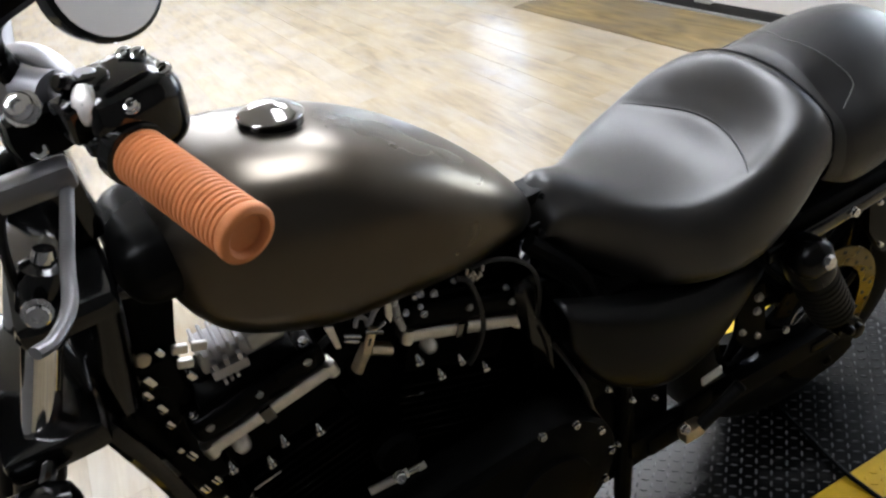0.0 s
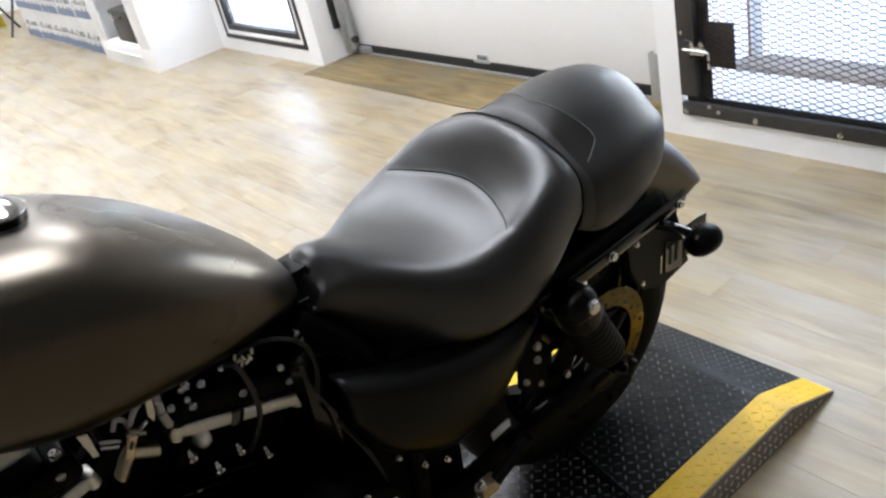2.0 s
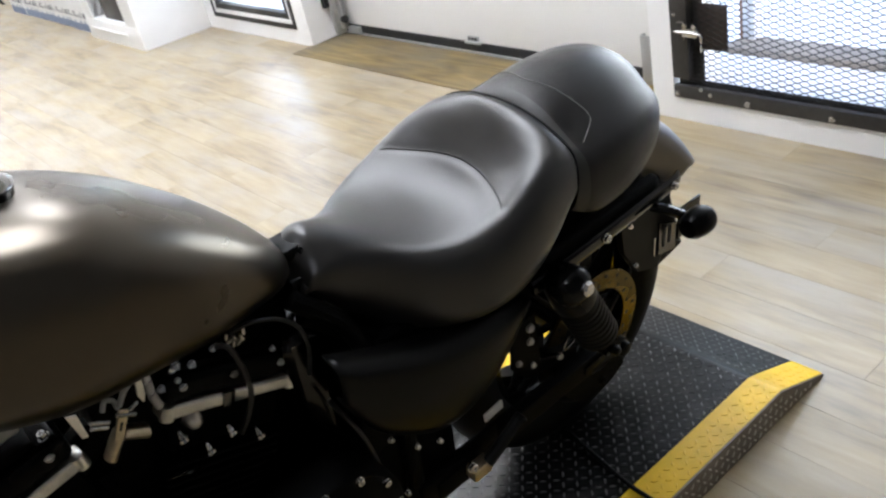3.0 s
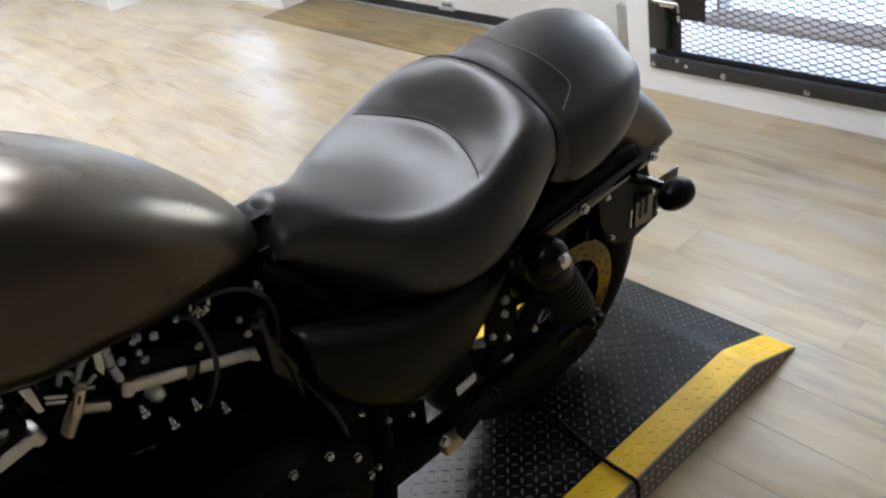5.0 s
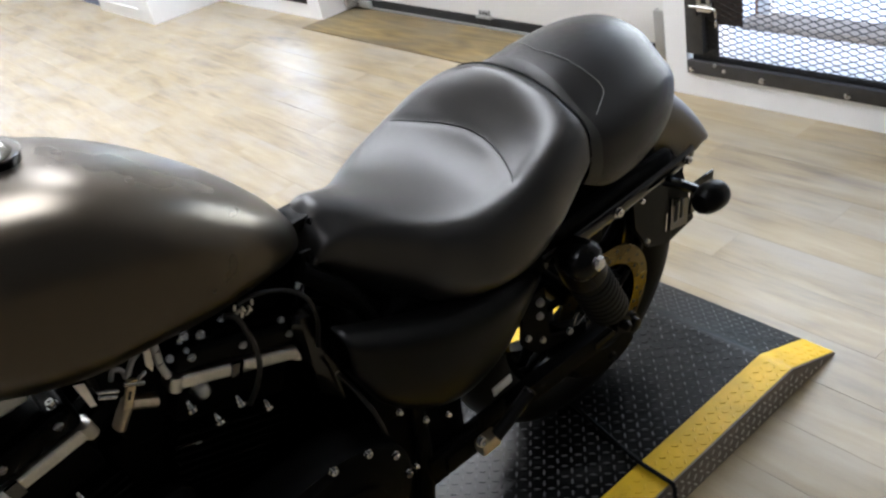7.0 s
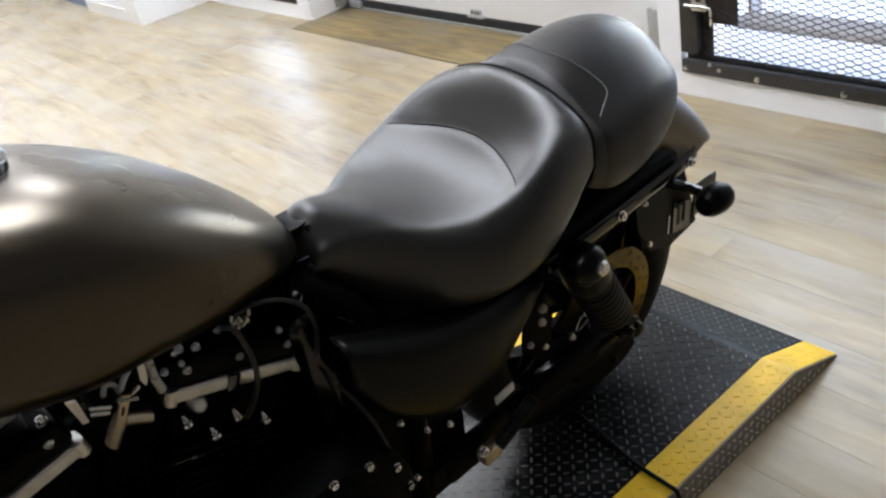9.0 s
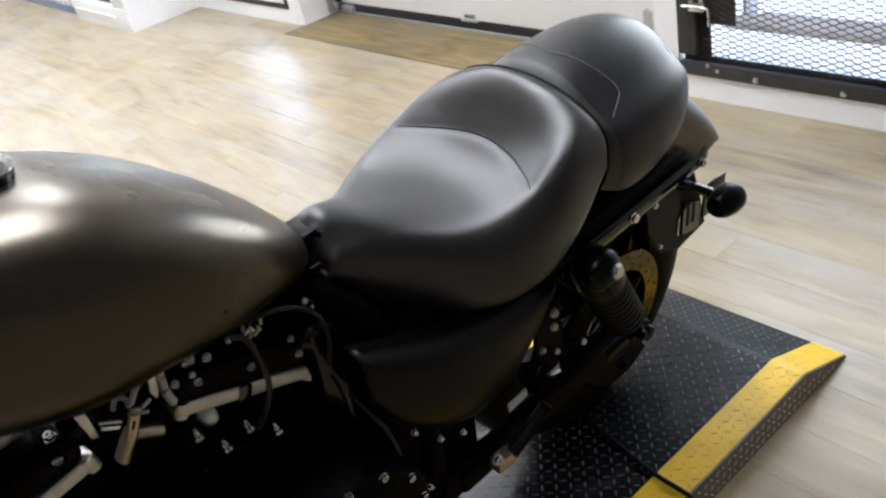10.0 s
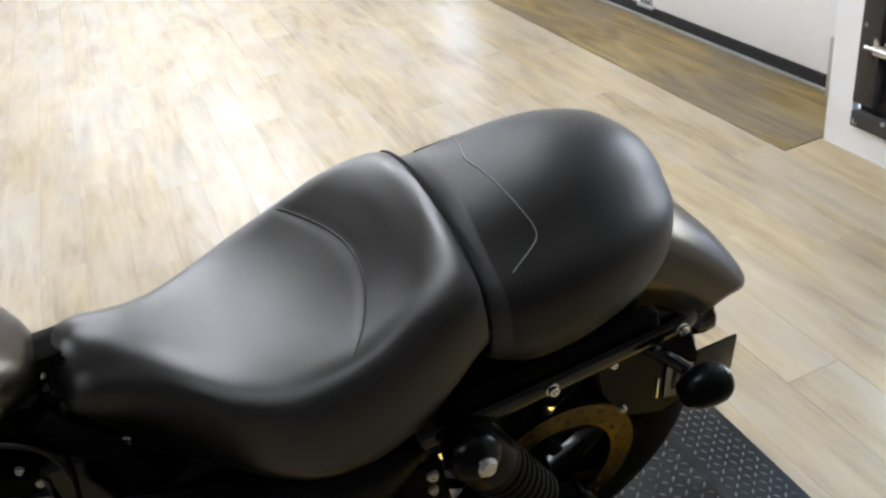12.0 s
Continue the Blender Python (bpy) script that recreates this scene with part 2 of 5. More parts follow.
BINPL = surface("black_plastic", (0.022, 0.022, 0.022), 0.45, scale=30, vary=0.3)
CARTON = surface("white_carton", (0.74, 0.74, 0.73), 0.6, scale=12, vary=0.06)
BLUEPRINT = surface("blue_print", (0.17, 0.22, 0.33), 0.55, scale=20, vary=0.12)
DARKPRINT = surface("dark_print", (0.05, 0.055, 0.07), 0.55, scale=20, vary=0.2)
YELPL = surface("yellow_plastic", (0.72, 0.58, 0.06), 0.45, scale=20, vary=0.1)
SNOW = surface("snow", (0.86, 0.87, 0.90), 0.8, scale=3, vary=0.06, bump=0.4, bump_scale=9)
CONCRETE = surface("concrete", (0.33, 0.28, 0.235), 0.85, scale=25, vary=0.25, bump=0.4, bump_scale=120)
BROWNWOOD = surface("stained_timber", (0.30, 0.16, 0.10), 0.6, scale=30, vary=0.25, stretch=(4, 4, 0.5))
SIDING = surface("pale_siding", (0.72, 0.72, 0.74), 0.6, scale=8, vary=0.05)
# yellow tint paints in the platform edge's reflection on plain steel
DISC = surface("yellow_tinted_brake_steel", (0.080, 0.060, 0.020), 0.26, metal=1.0, scale=70, vary=0.1)
AMBER = surface("smoked_lens", (0.02, 0.012, 0.008), 0.08, scale=20, vary=0.1)
BARGREY = surface("satin_grey_metal", (0.50, 0.50, 0.53), 0.46, metal=0.8, scale=60, vary=0.08)
LEVER = surface("lever_grey", (0.20, 0.20, 0.21), 0.40, metal=0.8, scale=60, vary=0.08)
LAMPGLOW = glow("lamp_diffuser", (0.925, 0.965, 1.05), LAMP_POWER)
glass_m, gt, gb = shader("clear_glass")
gb.inputs["Base Color"].default_value = (0.93, 0.93, 0.95, 1)
gb.inputs["Transmission Weight"].default_value, gb.inputs["Roughness"].default_value, gb.inputs["IOR"].default_value = 1.0, 0.0, 1.45
mirror_m, gt, gb = shader("mirror_silver")
gb.inputs["Base Color"].default_value, gb.inputs["Metallic"].default_value, gb.inputs["Roughness"].default_value = (0.9, 0.9, 0.9, 1), 1.0, 0.01


# ---- builders ----
def link_mesh(name, bm, material, sharp=35.0):
    me = bpy.data.meshes.new(name)
    bmesh.ops.recalc_face_normals(bm, faces=bm.faces)
    bm.to_mesh(me)
    bm.free()
    for p in me.polygons:
        p.use_smooth = True
    me.set_sharp_from_angle(angle=radians(sharp))
    me.materials.append(material)
    return new(name, me)


def part(name, bm, material, parent=None, label="", sharp=35.0):
    ob = link_mesh(name, bm, material, sharp)
    while parent and parent.parent and parent.parent.parent:
        parent = parent.parent
    ob.parent = parent
    if label:
        ob["label"] = label
    return ob


def thing(name, label, category, m=None, group="", kind=""):
    ob = new(name)
    ob.empty_display_size = 0.1
    if m is not None:
        ob.matrix_world = m
    return tagged(ob, label, category, group, kind)


def block(lo, hi, bevel=0.0, bm=None, m=None, segs=2):
    """A box between two corners with rounded edges."""
    bm = bm or bmesh.new()
    c = [(a + b) / 2 for a, b in zip(lo, hi)]
    s = [abs(b - a) for a, b in zip(lo, hi)]
    r = bmesh.ops.create_cube(bm, size=1.0)
    vs = r["verts"]
    bmesh.ops.scale(bm, vec=s, verts=vs)
    bmesh.ops.translate(bm, vec=c, verts=vs)
    if bevel:
        es = list({e for v in vs for e in v.link_edges})
        out = bmesh.ops.bevel(bm, geom=es, offset=bevel, segments=segs, profile=0.6, affect="EDGES")
        vs = list({v for f in out["faces"] for v in f.verts} | {v for v in vs if v.is_valid})
    if m is not None:
        seen = {v for v in vs if v.is_valid}
        bmesh.ops.transform(bm, matrix=m, verts=list(seen))
    return bm


def sheet(rows, closed=False, caps=False, bm=None):
    """A skin over rows of points; closed joins each row's ends."""
    bm = bm or bmesh.new()
    grid = [[bm.verts.new(p) for p in row] for row in rows]
    n = len(grid[0])
    for a, b in zip(grid, grid[1:]):
        for i in range(n if closed else n - 1):
            j = (i + 1) % n
            bm.faces.new((a[i], a[j], b[j], b[i]))
    if caps:
        bm.faces.new(grid[0][::-1])
        bm.faces.new(grid[-1])
    return bm


def lathe(profile, eye, axis, steps=28, bm=None, caps=True):
    """Profile of (distance along axis, radius), turned about axis from eye."""
    eye, axis = Vector(eye), Vector(axis).normalized()
    a = axis.orthogonal().normalized()
    b = axis.cross(a)
    rows = []
    for d, r in profile:
        r = max(r, 1e-4)
        rows.append([eye + axis * d + (a * math.cos(q) + b * math.sin(q)) * r for q in [2 * math.pi * k / steps for k in range(steps)]])
    return sheet(rows, True, caps, bm)


def rod(p, q, r, bm=None, steps=14, r2=None):
    p, q = Vector(p), Vector(q)
    return lathe([(0, r), ((q - p).length, r2 or r)], p, q - p, steps, bm)


def smooth_line(pts, n=8):
    """Catmull-Rom through the points."""
    pts = [Vector(p) for p in pts]
    ext = [pts[0] * 2 - pts[1]] + pts + [pts[-1] * 2 - pts[-2]]
    out = []
    for i in range(1, len(ext) - 2):
        a, b, c, d = ext[i - 1:i + 3]
        for k in range(n):
            s = k / n
            out.append(0.5 * ((2 * b) + (c - a) * s + (2 * a - 5 * b + 4 * c - d) * s * s + (3 * b - a - 3 * c + d) * s ** 3))
    return out + [pts[-1]]


def tube(pts, r, n=8, steps=10, bm=None, flat=1.0, up=(0, 0, 1)):
    """A bent tube or flat bar through the points."""
    line = smooth_line(pts, n)
    rows = []
    for i, p in enumerate(line):
        d = (line[min(i + 1, len(line) - 1)] - line[max(i - 1, 0)]).normalized()
        a = d.cross(Vector(up))
        a = a.normalized() if a.length > 1e-4 else d.orthogonal().normalized()
        b = d.cross(a)
        rows.append([p + a * (math.cos(q) * r) + b * (math.sin(q) * r * flat) for q in [2 * math.pi * k / steps for k in range(steps)]])
    return sheet(rows, True, True, bm)


def curve_at(table, x):
    """Smooth value of a short table of (x, value)."""
    if x <= table[0][0]:
        return table[0][1]
    if x >= table[-1][0]:
        return table[-1][1]
    for i in range(len(table) - 1):
        (x0, y0), (x1, y1) = table[i], table[i + 1]
        if x0 <= x <= x1:
            m0 = (y1 - table[i - 1][1]) / (x1 - table[i - 1][0]) if i else (y1 - y0) / (x1 - x0)
            m1 = (table[i + 2][1] - y0) / (table[i + 2][0] - x0) if i + 2 < len(table) else (y1 - y0) / (x1 - x0)
            h, s = x1 - x0, (x - x0) / (x1 - x0)
            return (2 * s ** 3 - 3 * s * s + 1) * y0 + (s ** 3 - 2 * s * s + s) * h * m0 + (3 * s * s - 2 * s ** 3) * y1 + (s ** 3 - s * s) * h * m1


def bolt(p, axis, r, h, parent, material, name="bolt"):
    axis = Vector(axis).normalized()
    bm = lathe([(0, r * 1.25), (h * 0.25, r * 1.25), (h * 0.26, r), (h * 0.9, r), (h, r * 0.85), (h, r * 0.45), (h * 0.7, r * 0.42)], p, axis, 12)
    return part(name, bm, material, parent)


# ---- setting ----
WX = 2.75          # inner face of the long wall
GX = 3.02          # face of the sliding panel
YB, YF, XB, ZC = -0.95, 12.6, -2.6, 3.1


def setting(name, bm, material, label, category):
    return tagged(part(name, bm, material, None, "", 30), label, category, "", "structure")


floor = setting("floor", block((XB, YB, -0.12), (GX + 0.12, YF, -0.006)), PLANK, "pale oak laminate floor boards running along the wall", "floor")
setting("ceiling", block((XB - 0.15, YB - 0.15, ZC), (WX + 0.3, YF + 0.15, ZC + 0.12)), CEIL, "plain white painted ceiling", "ceiling")
# west and south walls are out of view, darkened to hold back fill light
setting("wall_west", block((XB - 0.15, YB - 0.15, -0.12), (XB, YF + 0.15, ZC)), GREYWALL, "plain unseen wall, kept dark to cut bounce light", "wall")
setting("wall_south", block((XB, YB - 0.15, -0.12), (WX + 0.3, YB, ZC)), GREYWALL, "plain unseen wall, kept dark to cut bounce light", "wall")
setting("wall_north", block((XB, YF, -0.12), (WX + 0.3, YF + 0.15, ZC)), WALL, "plain white painted wall", "wall")
# long wall, built round its openings: caged door, wide panel, low window
bm = bmesh.new()
spans = [(YB, 0.975, 0, ZC), (0.975, 2.160, 2.11, ZC), (0.975, 2.160, -0.12, 0.092), (2.160, 2.260, 0, ZC), (2.260, 4.93, 2.45, ZC), (4.93, 5.075, 0, ZC),
         (5.075, 6.27, 0, 0.095), (5.075, 6.27, 2.1, ZC), (6.27, YF, 0, ZC)]
for y0, y1, z0, z1 in spans:
    block((WX, y0, z0 if z0 else -0.12), (WX + 0.3, y1, z1), 0, bm)
wall_e = setting("wall_east", bm, WALL, "white painted wall with a caged door, a wide panel and a low window", "wall")
setting("threshold", block((2.60, 2.27, -0.004), (GX - 0.015, 4.95, 0.004), 0.002), THRESH, "darker worn wooden threshold strip before the wide panel", "threshold")

# wide overhead door
od = thing("overhead_door", "wide white overhead door with a black rubber bottom seal", "door", kind="structure")
for z0, z1 in ((0.062, 0.56), (0.565, 1.06), (1.065, 1.56), (1.565, 2.06), (2.065, 2.5)):
    part("panel", block((GX, 2.262, z0), (GX + 0.045, 4.929, z1), 0.004), DOORPANEL, od)
part("bottom_seal", block((GX - 0.006, 2.262, 0.012), (GX + 0.04, 4.929, 0.06), 0.008), SEAL, od, "black rubber bottom seal")
part("sill", block((GX - 0.014, 2.262, -0.004), (GX + 0.10, 4.929, 0.0125), 0.003), GALV, od, "pale metal sill")
h = part("lift_handle", block((GX - 0.022, 3.60, 0.058), (GX + 0.004, 3.72, 0.070), 0.003), GALV, od, "galvanised lift handle")
part("grip_plate", block((GX - 0.012, 3.62, 0.070), (GX + 0.002, 3.70, 0.10), 0.003), GALV, h)
for y in (3.635, 3.66, 3.685):
    part("slot", block((GX - 0.0135, y - 0.007, 0.078), (GX - 0.0115, y + 0.007, 0.092)), SEAL, h)
tr = part("track", block((GX - 0.10, 4.885, 0.03), (GX + 0.03, 4.905, 2.5), 0.003), GALV, od, "galvanised door track")
part("flange", block((GX - 0.06, 4.84, 0.05), (GX - 0.052, 4.90, 0.40), 0.002), GALV, tr)
part("roller", lathe([(0, 0.02), (0.012, 0.024), (0.03, 0.024), (0.036, 0.012)], (GX - 0.05, 4.86, 0.11), (0, -1, 0), 16), BINPL, tr)
part("bracket", block((GX - 0.03, 4.74, 0.012), (GX + 0.002, 4.86, 0.055), 0.005), GALV, od, "corner bracket")
part("weather_strip", block((GX - 0.135, 4.895, 0.20), (GX - 0.10, 4.928, 2.45), 0.006), SEAL, od, "dark rubber weather strip")
for z in (0.10, 0.16, 0.235):
    bolt((GX - 0.075, 4.885, z), (0, -1, 0), 0.008, 0.01, tr, STEEL)
an = part("angle_post", block((2.985, 2.455, 0.0), (2.990, 2.505, 0.225), 0.002), GALV, od, "galvanised angle post")
part("angle_flange", block((2.990, 2.500, 0.0), (3.018, 2.505, 0.225), 0.002), GALV, an)

# caged door in the near opening
cd = thing("cage_door", "dark steel door frame filled with expanded metal mesh", "door", pose(0, -0.034, 0.018), kind="structure")
Y0, Y1 = 1.0, 2.185
part("bottom_rail", block((WX - 0.012, Y0, 0.078), (WX + 0.012, Y1, 0.130), 0.004), CAGE, cd)
part("backing_strip", block((WX + 0.026, Y0, 0.078), (WX + 0.030, Y1, 0.146), 0.001), CAGE, cd, "dark steel strip behind the mesh")
part("top_rail", block((WX - 0.012, Y0, 2.02), (WX + 0.03, Y1, 2.10), 0.004), CAGE, cd)
part("stile", block((WX - 0.0125, Y1 - 0.075, 0.158), (WX + 0.03, Y1, 2.02), 0.004), CAGE, cd)
part("stile", block((WX - 0.0125, Y0, 0.158), (WX + 0.03, Y0 + 0.07, 2.02), 0.004), CAGE, cd)
part("inner_angle", block((WX + 0.030, Y1 - 0.115, 0.13), (WX + 0.036, Y1 - 0.05, 2.02), 0.002), CAGE, cd)
for y in (2.165, 1.862, 1.542, 1.22):
    bolt((WX - 0.012, y, 0.096), (-1, 0, 0), 0.009, 0.008, cd, STEEL)
for y, z in ((2.06, 0.125), (2.02, 0.108), (2.165, 0.62), (2.165, 0.41)):
    bolt((WX - 0.012, y, z), (-1, 0, 0), 0.006, 0.005, cd, STEEL)
bm = bmesh.new()
W2, H2, ts, td = 0.0285, 0.0110, 0.0016, 0.0012
ys, zs = int((Y1 - Y0 - 0.1) / W2), int(1.92 / (2 * H2))
for k in range(zs):
    z = 0.105 + k * 2 * H2
    for s in (1, -1):
        rows = []
        for i in range(ys + 1):
            y = Y0 + 0.06 + i * W2
            zz = z + (H2 if (i % 2) else 0) * s + (0 if s == 1 else 2 * H2)
            x = WX + 0.018 + (0.004 if (i % 2) else -0.004) * s
            rows.append([(x - td, y, zz - ts), (x + td, y, zz - ts), (x + td, y, zz + ts), (x - td, y, zz + ts)])
        sheet(rows, True, False, bm)
part("expanded_mesh", bm, MESHM, cd, "diamond expanded metal mesh")["kind"] = "stuff"
lk = part("lock_box", block((WX + 0.028, 1.965, 0.27), (WX + 0.034, 2.09, 0.445), 0.002), LOCKPL, cd, "brown rusty lock shield plate")
lb = part("latch", block((WX - 0.032, 2.085, 0.318), (WX - 0.012, 2.150, 0.352), 0.003), STEEL, cd, "bright steel slide latch")
part("latch_bar", rod((WX - 0.036, 2.175, 0.338), (WX - 0.036, 2.075, 0.336), 0.006), STEEL, lb)
part("latch_handle", tube([(WX - 0.036, 2.078, 0.337), (WX - 0.038, 2.066, 0.334), (WX - 0.038, 2.062, 0.32), (WX - 0.038, 2.062, 0.272)], 0.0055, 6), STEEL, lb)
for y in (2.135, 2.095):
    bolt((WX - 0.032, y, 0.362), (-1, 0, 0), 0.008, 0.006, lb, STEEL)
part("keeper", block((WX - 0.03, 2.15, 0.30), (WX - 0.012, 2.178, 0.37), 0.003), CAGE, lb)

lb.location = (0, -0.032, 0.016)

# low window
wd = thing("window_1", "dark framed low window in the white wall", "window", kind="structure")
WY0, WY1, WZ0, WZ1 = 5.075, 6.27, 0.095, 2.1
def ring(y0, y1, z0, z1, t, x0, x1, name, mat, parent):
    part(name, block((x0, y0, z0), (x1, y1, z0 + t), 0.003), mat, parent)
    part(name, block((x0, y0, z1 - t), (x1, y1, z1), 0.003), mat, parent)
    part(name, block((x0, y0, z0 + t), (x1, y0 + t, z1 - t), 0.003), mat, parent)
    part(name, block((x0, y1 - t, z0 + t), (x1, y1, z1 - t), 0.003), mat, parent)
ring(WY0, WY1, WZ0, WZ1, 0.032, WX - 0.008, WX + 0.05, "frame", CAGE, wd)
ring(WY0 + 0.032, WY1 - 0.032, WZ0 + 0.032, WZ1 - 0.032, 0.030, WX - 0.004, WX + 0.05, "reveal", WALL, wd)
ring(WY0 + 0.062, WY1 - 0.062, WZ0 + 0.062, WZ1 - 0.062, 0.040, WX - 0.002, WX + 0.05, "sash", CAGE, wd)
pane = part("pane", block((WX + 0.026, WY0 + 0.11, WZ0 + 0.11), (WX + 0.031, WY1 - 0.11, WZ1 - 0.11)), glass_m, wd, "clear glass pane")
pane.visible_shadow = False

# outside
setting("ground", block((WX + 0.3, -14, -0.3), (60, 30, -0.02)), SNOW, "snow covered ground outside in bright daylight", "ground")
st = thing("porch_frame", "timber and concrete porch frame standing in snow", "porch", pose(0, 0, 0))
part("sill", block((3.47, 0.6, -0.03), (3.63, 2.42, 0.012), 0.010), CONCRETE, st, "rough concrete sill")
part("post", block((3.58, 2.335, 0.0), (3.63, 2.395, 2.4), 0.006), SIDING, st, "pale painted post")
part("corner_strip", block((3.585, 2.395, 0.0), (3.615, 2.412, 2.4), 0.003), BROWNWOOD, st, "reddish brown corner strip")
part("post", block((3.58, 1.47, 0.0), (3.63, 1.62, 2.4), 0.006), BROWNWOOD, st, "reddish brown timber post")
part("post", block((3.58, 0.6, 0.0), (3.63, 0.72, 2.4), 0.006), SIDING, st)
part("beam", block((3.58, 0.6, 2.4), (3.64, 2.42, 2.55), 0.006), SIDING, st)
tr2 = thing("outdoor_planter", "low snow capped grey stone trough outside the window", "planter", pose(0, 0, 0))
part("trough", block((5.0, 5.0, -0.03), (5.4, 6.1, 0.25), 0.02), CONCRETE, tr2)
part("snow_cap", block((4.98, 4.98, 0.25), (5.42, 6.12, 0.33), 0.04, segs=3), SNOW, tr2, "rounded cap of snow")

# ceiling lamps
def ceiling_lamp(x, y, turn, half, label):
    lp = thing("ceiling_light", label, "ceiling light", pose(x, y, ZC, 0, 0, turn), "ceiling lights")
    part("housing", block((-half - 0.02, -0.62, -0.05), (half + 0.02, 0.62, 0.0), 0.01), WALL, lp)
    part("diffuser", block((-half, -0.60, -0.062), (half, 0.60, -0.051), 0.004), LAMPGLOW, lp, "glowing diffuser")
    return lp
first = ceiling_lamp(*LAMPS[0], 0.29, "flat white ceiling light panel, switched on")
for x, y, turn in LAMPS[1:]:
    copy_thing(first, pose(x, y, ZC, 0, 0, turn))
# invented strips that lift the seat and engine, not fittings of the room
for x, y, turn, half in FILL_STRIPS:
    ceiling_lamp(x, y, turn, half, "narrow unseen ceiling strip added as fill light")

# white half-height cabinet beside the window
cb = thing("cabinet", "white painted cabinet with an open cubby against the wall", "cabinet", pose(0, 0, 0))
part("plinth", block((2.215, 6.425, 0.0), (WX, 7.53, 0.085)), WALL, cb)
part("side_panel", block((2.20, 6.40, 0.0), (WX - 0.003, 6.425, 1.1), 0.003), WALL, cb)
part("side_panel", block((2.20, 7.53, 0.0), (WX - 0.003, 7.555, 1.1), 0.003), WALL, cb)
part("front_rail", block((2.20, 6.425, 0.0), (2.213, 7.53, 0.165), 0.003), WALL, cb)
part("front_stile", block((2.20, 6.425, 0.165), (2.222, 6.63, 1.1), 0.003), WALL, cb)
part("front_stile", block((2.20, 7.36, 0.165), (2.222, 7.53, 1.1), 0.003), WALL, cb)
part("shelf", block((2.205, 6.63, 0.155), (WX - 0.01, 7.36, 0.172)), WALL, cb)
part("back_panel", block((WX - 0.02, 6.425, 0.085), (WX - 0.004, 7.53, 1.1)), WALL, cb)
part("top", block((2.18, 6.38, 1.1), (WX - 0.003, 7.57, 1.135), 0.004), WALL, cb)
part("trim", block((2.192, 6.66, 0.085), (2.2, 7.45, 0.10), 0.002), WALL, cb)
bn = thing("storage_case", "black plastic case with a lid standing in the cubby", "case", pose(2.24, 6.97, 0.172))
part("body", block((0.0, -0.27, 0.0), (0.28, 0.20, 0.20), 0.02), BINPL, bn)
part("lid", block((-0.008, -0.28, 0.20), (0.29, 0.21, 0.255), 0.018), BINPL, bn)
part("handle", tube([(-0.012, -0.12, 0.21), (-0.035, -0.10, 0.21), (-0.035, 0.03, 0.21), (-0.012, 0.05, 0.21)], 0.009, 5), BINPL, bn)
part("latch", block((-0.016, 0.10, 0.165), (-0.004, 0.15, 0.23), 0.004), STEEL, bn)

# stacked cartons with printed bands
def carton():
    c = thing("carton", "white cardboard carton with blue printed bands, in a stack", "carton", pose(0, 0, 0), "stacked cartons")
    part("box", block((0, -0.245, 0), (0.36, 0.245, 0.30), 0.006), CARTON, c)
    part("print_band", block((-0.0025, -0.242, 0.006), (0.0, 0.242, 0.07)), BLUEPRINT, c, "blue printed band")
    rng = random.Random(5)
    for k in range(9):
        y = -0.215 + k * 0.053 + rng.uniform(-0.01, 0.01)
        hh = rng.uniform(0.02, 0.06)
        part("print_mark", block((-0.0025, y, 0.12), (0.0, y + rng.uniform(0.008, 0.022), 0.12 + hh)), DARKPRINT, c)
    for k in range(4):
        y = -0.2 + k * 0.11 + rng.uniform(-0.02, 0.02)
        part("print_notch", block((-0.0025, y, 0.07), (0.0, y + 0.03, 0.092)), BLUEPRINT, c)
    return c
c0 = carton()
for row in range(3):
    for k in range(5):
        if row or k:
            j = 0.012 * math.sin(7 * k + 3 * row)
            copy_thing(c0, pose(2.245 + j, 7.86 + 0.505 * k, 0.302 * row, 0, 0, j * 60))
c0.matrix_world = pose(2.245, 7.86, 0, 0, 0, 0.4)

# far corner: folding chair, a yellow floor sign and a trolley
ch = thing("folding_chair", "black folding chair standing by the cartons", "chair", pose(2.22, 10.62, 0, 0, 0, 25))
for sx in (-0.2, 0.2):
    part("leg", tube([(-0.22, sx, 0), (0.0, sx, 0.4), (0.2, sx, 0.85)], 0.014, 4), BINPL, ch)
    part("leg", tube([(0.22, sx, 0), (0.02, sx, 0.36), (-0.12, sx, 0.45)], 0.014, 4), BINPL, ch)
part("seat", block((-0.2, -0.2, 0.43), (0.2, 0.2, 0.46), 0.012), BINPL, ch)
part("backrest", block((0.14, -0.2, 0.68), (0.17, 0.2, 0.85), 0.012), BINPL, ch)
sg = thing("floor_sign", "yellow folding plastic floor sign", "sign", pose(2.15, 11.38, 0, 0, 0, 20))
part("panel", block((-0.012, -0.10, 0), (0.012, 0.10, 0.38), 0.01, m=pose(-0.1, 0, 0, 0, 10, 0)), YELPL, sg)
part("panel", block((-0.012, -0.10, 0), (0.012, 0.10, 0.38), 0.01, m=pose(0.11, 0, 0, 0, -10, 0)), YELPL, sg)

tt = thing("floor_trolley", "low black wheeled trolley standing by the wall", "trolley", pose(2.06, 11.86, 0, 0, 0, 12))
part("tray", block((-0.18, -0.22, 0.07), (0.18, 0.22, 0.16), 0.02), BINPL, tt)
part("bin", block((-0.14, -0.18, 0.16), (0.14, 0.16, 0.30), 0.03), BINPL, tt)
